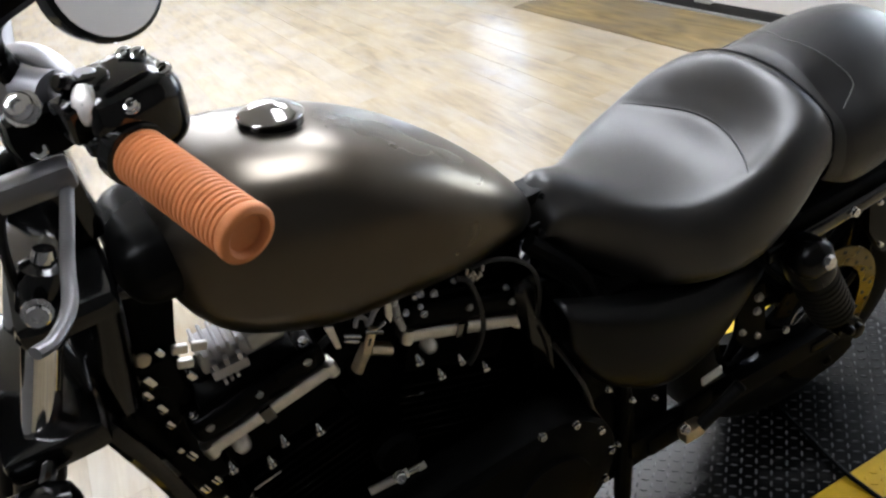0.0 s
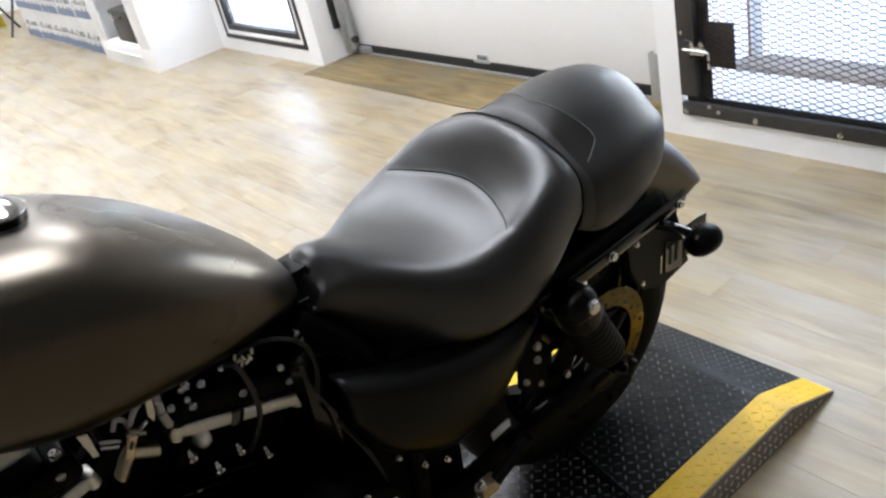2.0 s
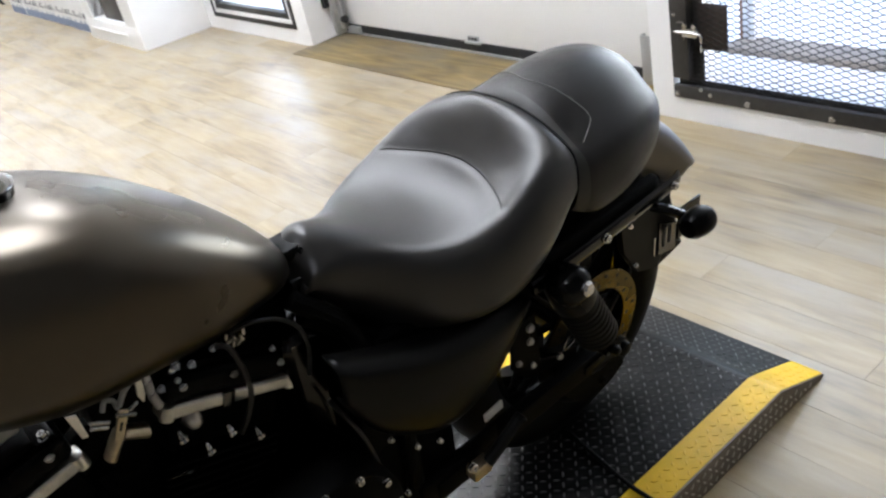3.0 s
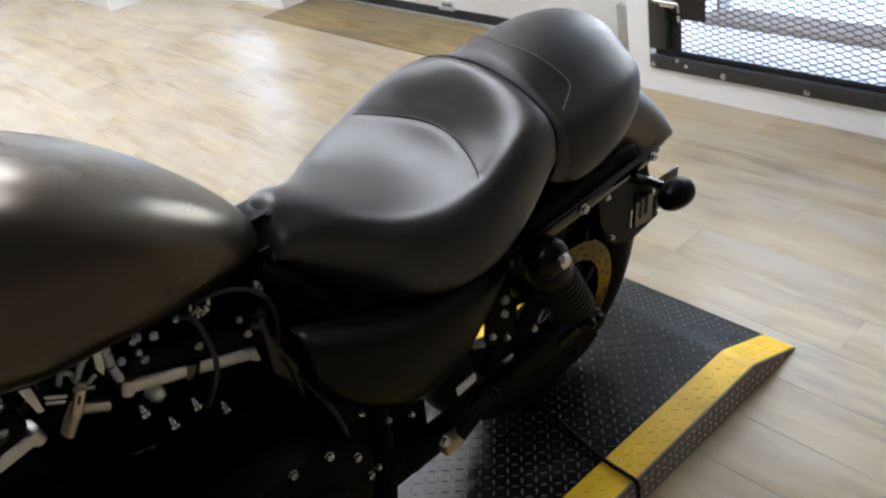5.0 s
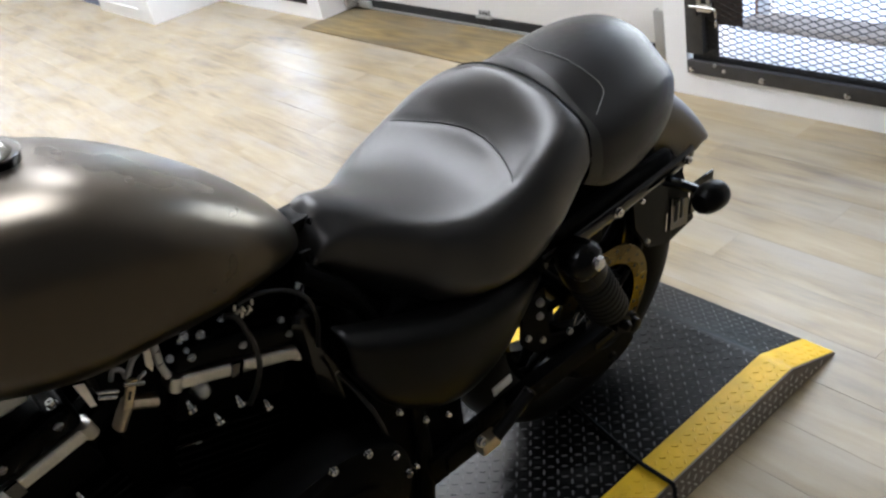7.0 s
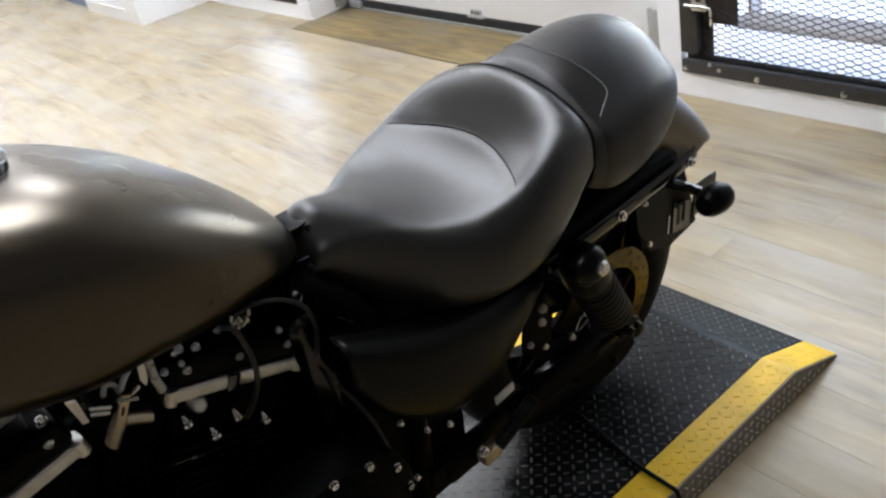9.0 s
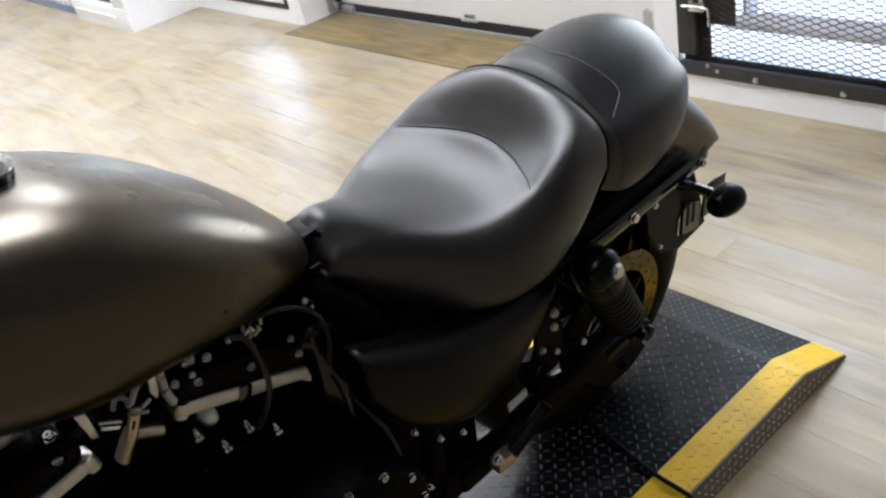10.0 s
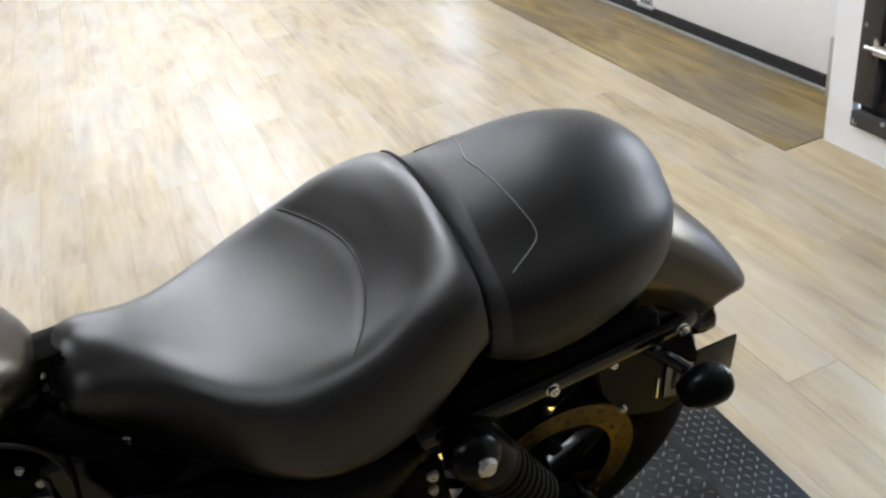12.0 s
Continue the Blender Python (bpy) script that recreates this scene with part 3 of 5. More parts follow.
for wx in (-0.13, 0.13):
    for wy in (-0.17, 0.17):
        part("wheel", lathe([(-0.012, 0.012), (-0.012, 0.035), (0.012, 0.035), (0.012, 0.012)], (wx, wy, 0.035), (1, 0, 0), 16), RUBBER, tt)

# tread plate platform
HT = 0.077
PX0, PXB, PX1, PY0, PY1, PYY = -1.05, 1.497, 1.674, 0.948, 1.512, 1.03
pf = thing("platform", "low black tread plate platform with a worn yellow edge strip", "platform", pose(0, 0, 0))
def ramp_z(x):
    return HT if x <= PXB else HT + (0.006 - HT) * (x - PXB) / (PX1 - PXB)
def deck(y0, y1, dz=0.0):
    rows = []
    for x in (PX0, PXB - 0.012, PXB - 0.004, PXB + 0.004, PXB + 0.012, PX1):
        z = ramp_z(x)
        rows.append([(x, y0, z + dz), (x, y1, z + dz), (x, y1, 0.001), (x, y0, 0.001)])
    return sheet(rows, True, True)
part("deck", deck(PYY, PY1), PLATE, pf, "black painted tread plate deck")
part("edge_strip", deck(PY0 + 0.004, PYY, 0.001), YELLOW, pf, "worn yellow painted edge strip")
part("far_edge_strip", deck(PY1, PY1 + 0.08, 0.001), YELLOW, pf, "worn yellow painted edge strip")
rows = [[(x, PY0, 0.0), (x, PY0 + 0.004, 0.0), (x, PY0 + 0.004, ramp_z(x) - 0.001), (x, PY0, ramp_z(x) - 0.001)] for x in (PX0, PXB, PX1)]
part("side_skirt", sheet(rows, True, True), SIDEPL, pf, "bare grey tread steel side")


def lug(bm, c, along, normal, length=0.0168, width=0.0044, height=0.0015):
    """One raised lens-shaped tread mark."""
    along, normal = Vector(along).normalized(), Vector(normal).normalized()
    side = normal.cross(along)
    c = Vector(c)
    lo = [c + along * (s * length / 2) + side * (q * width / 2) for s, q in ((-1, 0), (-0.45, -1), (0.45, -1), (1, 0), (0.45, 1), (-0.45, 1))]
    hi = [c + (p - c) * 0.62 + normal * height for p in lo]
    a, b = [bm.verts.new(p) for p in lo], [bm.verts.new(p) for p in hi]
    for i in range(6):
        j = (i + 1) % 6
        bm.faces.new((a[i], a[j], b[j], b[i]))
    bm.faces.new(b)


def lug_field(x0, x1, y0, y1, pitch=0.0205):
    bm = bmesh.new()
    slope = Vector((PX1 - PXB, 0, 0.006 - HT)).normalized()
    for i in range(int((x1 - x0) / pitch)):
        for k in range(int((y1 - y0) / pitch)):
            x, y = x0 + (i + 0.5) * pitch, y0 + (k + 0.5) * pitch
            if abs(x - PXB) < 0.012:
                continue
            flat = x < PXB
            t1 = Vector((1, 0, 0)) if flat else slope
            nrm = Vector((0, 0, 1)) if flat else Vector((-slope.z, 0, slope.x))
            d = t1 * (1 if (i + k) % 2 else -1) * 0.707 + Vector((0, 0.707, 0))
            lug(bm, (x, y, ramp_z(x) + 0.0008), d, nrm)
    return bm
part("deck_tread", lug_field(0.2, PX1, PYY, PY1), LUG, pf, "raised tread marks")["kind"] = "stuff"
part("edge_tread", lug_field(0.2, PX1 - 0.01, PY0 + 0.004, PYY), YELLOW, pf, "raised tread marks")["kind"] = "stuff"
bm = bmesh.new()
for i in range(72):
    for k in range(3):
        x, z = 0.2 + i * 0.0205, 0.013 + k * 0.0215
        if z + 0.012 < ramp_z(x + 0.012):
            s = 1 if (i + k) % 2 else -1
            lug(bm, (x, PY0, z), (s, 0, 1), (0, -1, 0))
part("side_tread", bm, BARELUG, pf, "bare raised tread marks")["kind"] = "stuff"

# black cord lying across the platform edge
cord = thing("power_cord", "thin black cord lying across the yellow edge strip", "cord", pose(0, 0, 0))
part("cable", tube([(1.16, 1.48, HT + 0.006), (1.125, 1.32, HT + 0.006), (1.096, 1.17, HT + 0.006), (1.072, 1.04, HT + 0.007), (1.068, 0.97, HT + 0.007), (1.068, 0.943, HT + 0.003), (1.067, 0.939, 0.05), (1.062, 0.937, 0.008), (1.0, 0.91, 0.006), (0.8, 0.84, 0.006), (0.3, 0.72, 0.006)], 0.0048, 8, 8), RUBBER, cord)

# ---- the motorcycle: u to the rear, v to its right side, w up ----
bike = thing("motorcycle", "dark gunmetal cruiser motorcycle with black seat and gum grips", "motorcycle", pose(0.30, 1.259, HT, 8.0, 0, 1.0))

# fuel tank
T_TOP = [(-0.235, 1.001), (-0.22, 1.046), (-0.19, 1.076), (-0.14, 1.090), (-0.06, 1.077), (0.02, 1.053), (0.1, 1.008), (0.17, 0.950), (0.21, 0.908), (0.236, 0.876), (0.253, 0.850), (0.260, 0.832)]
T_BOT = [(-0.235, 0.958), (-0.22, 0.913), (-0.19, 0.87), (-0.14, 0.84), (-0.06, 0.813), (0.02, 0.806), (0.1, 0.800), (0.17, 0.802), (0.21, 0.800), (0.236, 0.800), (0.253, 0.804), (0.260, 0.812)]
T_HALF = [(-0.235, 0.055), (-0.22, 0.095), (-0.19, 0.121), (-0.14, 0.139), (-0.06, 0.145), (0.02, 0.142), (0.10, 0.130), (0.17, 0.107), (0.21, 0.086), (0.236, 0.064), (0.253, 0.042), (0.260, 0.022)]


def tank_row(u, n=40):
    t, b, h = curve_at(T_TOP, u), curve_at(T_BOT, u), curve_at(T_HALF, u)
    mid = b + (t - b) * 0.46
    row = []
    for k in range(n):
        q = 2 * math.pi * k / n
        c, s = math.cos(q), math.sin(q)
        v = h * math.copysign(abs(c) ** 0.74, c)
        if s >= 0:
            w = mid + (t - mid) * abs(s) ** curve_at([(-0.15, 0.44), (-0.05, 0.46), (0.05, 0.58), (0.16, 0.76), (0.25, 0.80)], u)
        else:
            w = mid - (mid - b) * abs(s) ** 0.62
            v *= 1 - 0.30 * abs(s) ** 1.6
        row.append((u, v, w))
    return row


rows = [tank_row(-0.235 + 0.495 * i / 60, 56) for i in range(61)]
tank = part("fuel_tank", sheet(rows, True, True), TANK, bike, "gunmetal metallic teardrop fuel tank", 50)
cap_at, cap_ax = Vector((-0.048, 0.010, 1.060)), Vector((0.16, 0, 1)).normalized()
cap = part("filler_cap", lathe([(0, 0.036), (0.006, 0.0375), (0.008, 0.0385), (0.020, 0.0385), (0.022, 0.037)], cap_at, cap_ax, 40), BLACKGLOSS, tank, "black knurled filler cap with chrome dome")
part("cap_dome", lathe([(0.0205, 0.0385), (0.023, 0.0398), (0.025, 0.0385), (0.027, 0.034), (0.031, 0.027), (0.034, 0.018), (0.0355, 0.009), (0.036, 0.001)], cap_at, cap_ax, 40), DARKCHROME, tank, "domed chrome cap top")
part("bung_ring", lathe([(-0.006, 0.046), (0.002, 0.044), (0.004, 0.040)], cap_at, cap_ax, 40), TANK, tank)
part("tank_mount", block((0.255, -0.024, 0.815), (0.300, 0.024, 0.835), 0.005), BLACKSATIN, bike)
bolt((0.282, -0.024, 0.826), (0, -1, 0.4), 0.005, 0.006, bike, BLACKSATIN)

# rider seat: a dished pan with a bolster that wraps forward round the hips
S_TOP = [(0.262, 0.818), (0.28, 0.838), (0.30, 0.845), (0.33, 0.836), (0.38, 0.812), (0.43, 0.793), (0.48, 0.784), (0.53, 0.782), (0.575, 0.791), (0.61, 0.809), (0.635, 0.830), (0.665, 0.857), (0.69, 0.872), (0.708, 0.872)]
S_SIDE = [(0.262, 0.795), (0.28, 0.817), (0.30, 0.825), (0.33, 0.818), (0.38, 0.799), (0.43, 0.785), (0.48, 0.783), (0.53, 0.791), (0.575, 0.805), (0.61, 0.821), (0.635, 0.832), (0.665, 0.843), (0.69, 0.848), (0.708, 0.846)]
S_HALF = [(0.262, 0.045), (0.28, 0.058), (0.33, 0.068), (0.38, 0.096), (0.43, 0.142), (0.48, 0.173), (0.53, 0.185), (0.58, 0.186), (0.64, 0.178), (0.69, 0.167), (0.708, 0.162)]
S_BOT = [(0.262, 0.785), (0.285, 0.750), (0.33, 0.690), (0.38, 0.650), (0.44, 0.633), (0.52, 0.628), (0.58, 0.635), (0.64, 0.663), (0.69, 0.710), (0.708, 0.722)]
S_ROLL = [(0.262, 0.03), (0.34, 0.055), (0.44, 0.090), (0.60, 0.092), (0.66, 0.085), (0.708, 0.072)]
S_SHARE = [(0.30, 0.60), (0.38, 0.66), (0.46, 0.70), (0.60, 0.72), (0.70, 0.74)]
NV = 72


def section(c, d, h, b, s, roll, f, power=2.2, tuck=0.08):
    """s from -1 (left lower edge) over the crown to 1; c height at the middle, d where the edge roll starts, at the share f of the half width h, b the lower edge."""
    a = abs(s) / 0.80
    if a <= f:
        k = a / f
        v, w = h * a, c + (d - c) * k ** power
    elif a <= 1.0:
        q = (a - f) / (1 - f)
        x0, run = h * f, h * (1 - f)
        slope = power * (d - c) / (h * f)
        x1, y1 = x0 + 0.72 * run, d + 0.72 * run * slope
        x2, y2 = h, d - roll * 0.34
        p = 1 - q
        v = p ** 3 * x0 + 3 * p * p * q * x1 + 3 * p * q * q * x2 + q ** 3 * h
        w = p ** 3 * d + 3 * p * p * q * y1 + 3 * p * q * q * y2 + q ** 3 * (d - roll)
    else:
        q = (abs(s) - 0.80) / 0.20
        top = d - roll
        v, w = h * (1 + 0.012 * math.sin(math.pi * q) - tuck * q * q), top + (b - top) * q
    return math.copysign(v, s), w


def seat_point(u, s):
    c, d, h, b = curve_at(S_TOP, u), curve_at(S_SIDE, u), curve_at(S_HALF, u), curve_at(S_BOT, u)
    v, w = section(c, d, h, b, s, curve_at(S_ROLL, u), curve_at(S_SHARE, u), tuck=0.20)
    us = 0.612 - 2.6 * v * v
    if abs(v) < 0.15:
        w -= 0.0028 * math.exp(-((u - us) / 0.008) ** 2)
        w -= 0.0035 * max(0.0, 1 - (v / 0.13) ** 2) * math.exp(-((u - us - 0.018) / 0.028) ** 2)
    return (u, v, w)


rows = []
for i in range(81):
    u = 0.262 + 0.446 * i / 80
    rows.append([seat_point(u, -1 + 2 * k / NV) for k in range(NV + 1)])
bm = sheet(rows)
bmesh.ops.contextual_create(bm, geom=[bm.verts[:][k] for k in range(NV + 1)])
bm.verts.ensure_lookup_table()
seat = part("rider_seat", bm, LEATHER, bike, "smooth black vinyl bucket rider seat", 60)
sol = seat.modifiers.new("skirt", "SOLIDIFY")
sol.thickness, sol.offset = 0.008, -1


def on_seat(u, v, lift=0.001):
    """Height of the seat skin over a point of the plan."""
    best = min((seat_point(u, -0.9 + 1.8 * k / 180) for k in range(181)), key=lambda p: abs(p[1] - v))
    return (u, v, best[2] + lift)


seam = [on_seat(0.612 - 2.6 * v * v, v, 0.0004) for v in [-0.146 + 0.292 * k / 22 for k in range(23)]]
part("seam", tube(seam, 0.0016, 3, 6), SEAL, seat, "sewn seam")
part("seam", tube([(p[0] + 0.006, p[1], p[2] + 0.0012) for p in seam], 0.0012, 3, 6), LEATHER, seat, "rolled seam edge")

# pillion pad
P_TOP = [(0.709, 0.862), (0.716, 0.872), (0.75, 0.882), (0.80, 0.888), (0.85, 0.891), (0.90, 0.888), (0.95, 0.875), (0.985, 0.852), (1.008, 0.828), (1.025, 0.800), (1.035, 0.772), (1.039, 0.748)]
P_BOT = [(0.709, 0.715), (0.76, 0.692), (0.82, 0.692), (0.88, 0.700), (0.94, 0.708), (1.00, 0.712), (1.030, 0.716), (1.039, 0.718)]
P_HALF = [(0.709, 0.158), (0.75, 0.168), (0.82, 0.170), (0.87, 0.164), (0.92, 0.151), (0.96, 0.131), (0.99, 0.105), (1.014, 0.074), (1.031, 0.042), (1.039, 0.016)]


def pad_point(u, s):
    c, h, b = curve_at(P_TOP, u), curve_at(P_HALF, u), curve_at(P_BOT, u)
    f = min(1.0, (c - b) / 0.2)
    v, w = section(c, c - 0.040 * f, h, b, s, 0.090 * f, 0.61)
    return (u, v, w)


rows = []
for i in range(57):
    f = i / 56
    u = 0.709 + 0.330 * (1 - (1 - f) ** 1.5)
    rows.append([pad_point(u, -1 + 2 * k / 56) for k in range(57)])
pad = part("pillion_pad", sheet(rows, True, True), LEATHER2, bike, "grained black vinyl pillion pad", 60)


def on_pad(u, v, lift=0.0008):
    best = min((pad_point(u, -1 + 2 * k / 240) for k in range(241)), key=lambda p: abs(p[1] - v))
    return (u, v, best[2] + lift)


# front panel band and bowed seam on the pad
band = []
for i in range(3):
    u = 0.709 + 0.023 * i / 2
    ring = [Vector(pad_point(u, -1 + 2 * k / 30)) for k in range(31)]
    low = min(p.z for p in ring)
    band.append([p + Vector((0, p.y, p.z - low + 0.01)).normalized() * 0.003 for p in ring])
part("front_band", sheet(band), LEATHER3, pad, "sewn front band")
BOW = [(0.0, 0.764), (0.012, 0.766), (0.066, 0.781), (0.096, 0.791), (0.110, 0.794), (0.119, 0.790), (0.127, 0.775), (0.138, 0.750)]
bow = [on_pad(curve_at(BOW, abs(v)), v) for v in [-0.138 + 0.276 * k / 48 for k in range(49)]]
part("seam", tube(bow, 0.0009, 2, 6), THREAD, pad, "pale bowed seam")
part("seat_piping", tube([Vector(seat_point(0.707, -1 + 2 * k / 30)) + Vector((0.001, 0, 0)) for k in range(2, 29)], 0.0022, 2, 8), RUBBER, seat, "black piping")
part("seat_base", block((0.45, -0.11, 0.62), (0.955, 0.11, 0.665), 0.02), BLACKSATIN, bike)

# rear fender, curved over the wheel
AX, AZ, RT = 0.840, 0.323, 0.323
rows = []
for i in range(25):
    row = []
    for k in range(21):
        s = -1 + 2 * k / 20
        p = s * math.pi / 2
        low = 31.5 + 7.0 * abs(s) ** 4
        a = radians(62 - (62 - low) * i / 24)
        r = 0.519 - 0.122 * (1 - abs(math.cos(p)) ** 0.36) * (1 - 0.15 * i / 24)
        row.append((0.728 + r * math.cos(a), 0.104 * math.sin(p), 0.31 + r * math.sin(a)))
    rows.append(row)
fender = part("rear_fender", sheet(rows), TANK, bike, "gunmetal metallic chopped rear fender", 60)
rows = []
for i in range(25):
    a = radians(150 - 118 * i / 24)
    rows.append([(0.815 + (0.372 - 0.06 * abs(q) ** 3) * math.cos(a), 0.082 * q, AZ + 0.02 + (0.372 - 0.06 * abs(q) ** 3) * math.sin(a)) for q in [-1 + k / 6 for k in range(13)]])
inner = part("inner_fender", sheet(rows), WRINKLE, bike, "black inner fender", 60)
sol = inner.modifiers.new("gauge", "SOLIDIFY")
sol.thickness = 0.003
sol = fender.modifiers.new("gauge", "SOLIDIFY")
sol.thickness, sol.offset = 0.0025, -1
for s in (-1, 1):
    strut = part("fender_strut", tube([(0.615, s * 0.140, 0.606), (0.67, s * 0.146, 0.612), (0.79, s * 0.146, 0.616), (0.90, s * 0.146, 0.622), (0.985, s * 0.146, 0.627), (1.01, s * 0.142, 0.628)], 0.006, 8, 12, flat=2.6), BLACKGLOSS, bike, "gloss black fender strut")
    # added black block that keeps the space between pad and tyre dark
    part("strut_cover", block((0.64, s * 0.126 - 0.014, 0.600), (0.965, s * 0.126 + 0.012, 0.656), 0.020, segs=4), WRINKLE, strut)
    for u, w in ((0.79, 0.617), (0.984, 0.626)):
        bolt((u, s * 0.151, w), (0, s, 0.1), 0.0075, 0.009, strut, CHROME)

# rear signals with plate bracket
for s in (-1, 1):
    sig = part("turn_signal", lathe([(-0.036, 0.009), (-0.032, 0.018), (-0.020, 0.025), (0.0, 0.0285), (0.018, 0.028), (0.026, 0.025)], (0.986, s * 0.206, 0.566), (1, 0, -0.05), 28), BLACKSATIN, bike, "black bullet turn signal")
    part("signal_lens", lathe([(0.026, 0.0245), (0.031, 0.022), (0.035, 0.013), (0.036, 0.001)], (0.986, s * 0.206, 0.566), (1, 0, -0.05), 28), AMBER, sig, "smoked lens")
    part("signal_stalk", tube([(0.945, s * 0.13, 0.592), (0.96, s * 0.155, 0.588), (0.978, s * 0.180, 0.576)], 0.010, 6), BLACKGLOSS, sig)
    part("reflector_bracket", block((1.030, s * 0.136 - 0.003, 0.470), (1.100, s * 0.136 + 0.003, 0.542), 0.004), BLACKGLOSS, sig)
def flat_plate(outline, v0, v1):
    """A plate of the side view's outline (u, w) between two depths."""
    return sheet([[(u, v, w) for u, w in outline] for v in (v0, v1)], True, True)


pb = part("plate_bracket", flat_plate([(0.880, 0.598), (1.020, 0.592), (1.050, 0.520), (1.085, 0.420), (1.000, 0.405), (0.940, 0.430), (0.895, 0.500)], -0.112, -0.098), BLACKSATIN, bike, "black tail bracket")
sp = part("slotted_plate", flat_plate([(0.999, 0.516), (1.053, 0.490), (1.058, 0.424), (1.000, 0.438)], -0.116, -0.1125), BLACKCHROME, pb, "slotted black chrome plate")
for u in (1.016, 1.034):
    part("slot", block((u - 0.004, -0.1175, 0.452), (u + 0.004, -0.1158, 0.496), 0.001), SEAL, sp)
part("bright_edge", block((0.987, -0.1145, 0.442), (0.991, -0.1118, 0.486), 0.001), CHROME, pb)
for u, w in ((0.909, 0.558), (0.930, 0.452)):
    bolt((u, -0.112, w), (0, -1, 0.2), 0.0048, 0.006, pb, CHROME)
tl = part("tail_light", lathe([(0, 0.03), (0.012, 0.034), (0.03, 0.034), (0.036, 0.028), (0.038, 0.001)], (1.13, 0, 0.44), (1, 0, 0.1), 24), AMBER, bike, "small dark tail light")
part("light_bracket", tube([(1.13, 0, 0.50), (1.14, 0, 0.48), (1.14, 0, 0.445)], 0.012, 5), BLACKSATIN, tl)


def wheel(name, u, w, radius, width, rim_r, discs, v0=0.0, disc_r=0.146):
    wh = part(name, lathe([(-0.06, 0.028), (-0.055, 0.045), (0.055, 0.045), (0.06, 0.028)], (u, v0, w), (0, 1, 0), 24), BLACKSATIN, bike, "black spoked wheel")
    prof = [(-width * 0.36, rim_r), (-width * 0.46, rim_r + 0.015), (-width * 0.5, rim_r + (radius - rim_r) * 0.42), (-width * 0.47, rim_r + (radius - rim_r) * 0.68),
            (-width * 0.38, radius - 0.018), (-width * 0.22, radius - 0.006), (0, radius), (width * 0.22, radius - 0.006), (width * 0.38, radius - 0.018),
            (width * 0.47, rim_r + (radius - rim_r) * 0.68), (width * 0.5, rim_r + (radius - rim_r) * 0.42), (width * 0.46, rim_r + 0.015), (width * 0.36, rim_r)]
    part("tyre", lathe(prof, (u, v0, w), (0, 1, 0), 72, None, False), RUBBER, wh, "black rubber tyre")
    part("rim", lathe([(-width * 0.36, rim_r + 0.004), (-width * 0.37, rim_r - 0.012), (-width * 0.2, rim_r - 0.022), (width * 0.2, rim_r - 0.022), (width * 0.37, rim_r - 0.012), (width * 0.36, rim_r + 0.004)], (u, v0, w), (0, 1, 0), 60, None, False), BLACKGLOSS, wh, "black rim")
    for k in range(7):
        for s in (-1, 1):
            a = 2 * math.pi * k / 7 + radians(27)
            c = (u + math.cos(a) * 0.04, v0 + s * 0.035, w + math.sin(a) * 0.04)
            part("spoke", tube([c, (u + math.cos(a + 0.03 * s) * (rim_r - 0.015), v0 + s * 0.012, w + math.sin(a + 0.03 * s) * (rim_r - 0.015))], 0.011, 2, 8, flat=0.45), WRINKLE, wh)
    for v in discs:
        bm = bmesh.new()
        n = 48
        rows = []
        for r, dv in ((0.096, -0.0025), (disc_r, -0.0025), (disc_r, 0.0025), (0.096, 0.0025), (0.096, -0.0025)):
            rows.append([(u + r * math.cos(2 * math.pi * k / n), v + dv, w + r * math.sin(2 * math.pi * k / n)) for k in range(n)])
        sheet(rows, True, False, bm)
        d = part("brake_disc", bm, DISC, wh, "drilled steel brake disc")
        hole = None
        for k in range(20):
            for r, o in ((disc_r - 0.012, 0), (disc_r - 0.030, 0.5)):
                a = 2 * math.pi * (k + o) / 20
                if hole is None:
                    hole = part("disc_hole", lathe([(-0.00325, 0.0042), (0.00325, 0.0042)], (0, 0, 0), (0, 1, 0), 8), SEAL, d)
                    spot = hole
                else:
                    spot = new("disc_hole", hole.data)
                    spot.parent = wh
                spot.location = (u + r * math.cos(a), v, w + r * math.sin(a))
        for k in range(5):
            a = 2 * math.pi * k / 5 + 0.3
            part("disc_arm", tube([(u + 0.045 * math.cos(a), v, w + 0.045 * math.sin(a)), (u + 0.09 * math.cos(a + 0.25), v, w + 0.09 * math.sin(a + 0.25))], 0.011, 3, 8, flat=0.3, up=(0, 1, 0)), WRINKLE, wh)
    return wh


def disc_caliper(u, v, w, a0, a1):
    """Black caliper that straddles the disc between two angles, with two bolts."""
    rows = []
    for k in range(13):
        a = radians(a0 + (a1 - a0) * k / 12)
        swell = 0.008 * math.sin(math.pi * k / 12)
        rows.append([(u + r * math.cos(a), v + dv, w + r * math.sin(a)) for r, dv in ((0.070, -0.010), (0.082, -0.024 - swell), (0.140, -0.026 - swell), (0.156, -0.014), (0.156, 0.010), (0.070, 0.010))])
    c = part("brake_caliper", sheet(rows, True, True), WRINKLE, bike, "black brake caliper")
    for f in (0.25, 0.75):
        a = radians(a0 + (a1 - a0) * f)
        bolt((u + 0.11 * math.cos(a), v - 0.033, w + 0.11 * math.sin(a)), (0, -1, 0), 0.009, 0.006, c, BLACKSATIN)


disc_caliper(AX, -0.080, AZ, 160, 300)
rear = wheel("rear_wheel", AX, AZ, RT, 0.130, 0.215, [-0.080], 0.03, 0.137)
front = wheel("front_wheel", -0.695, 0.335, 0.335, 0.10, 0.248, [-0.075])

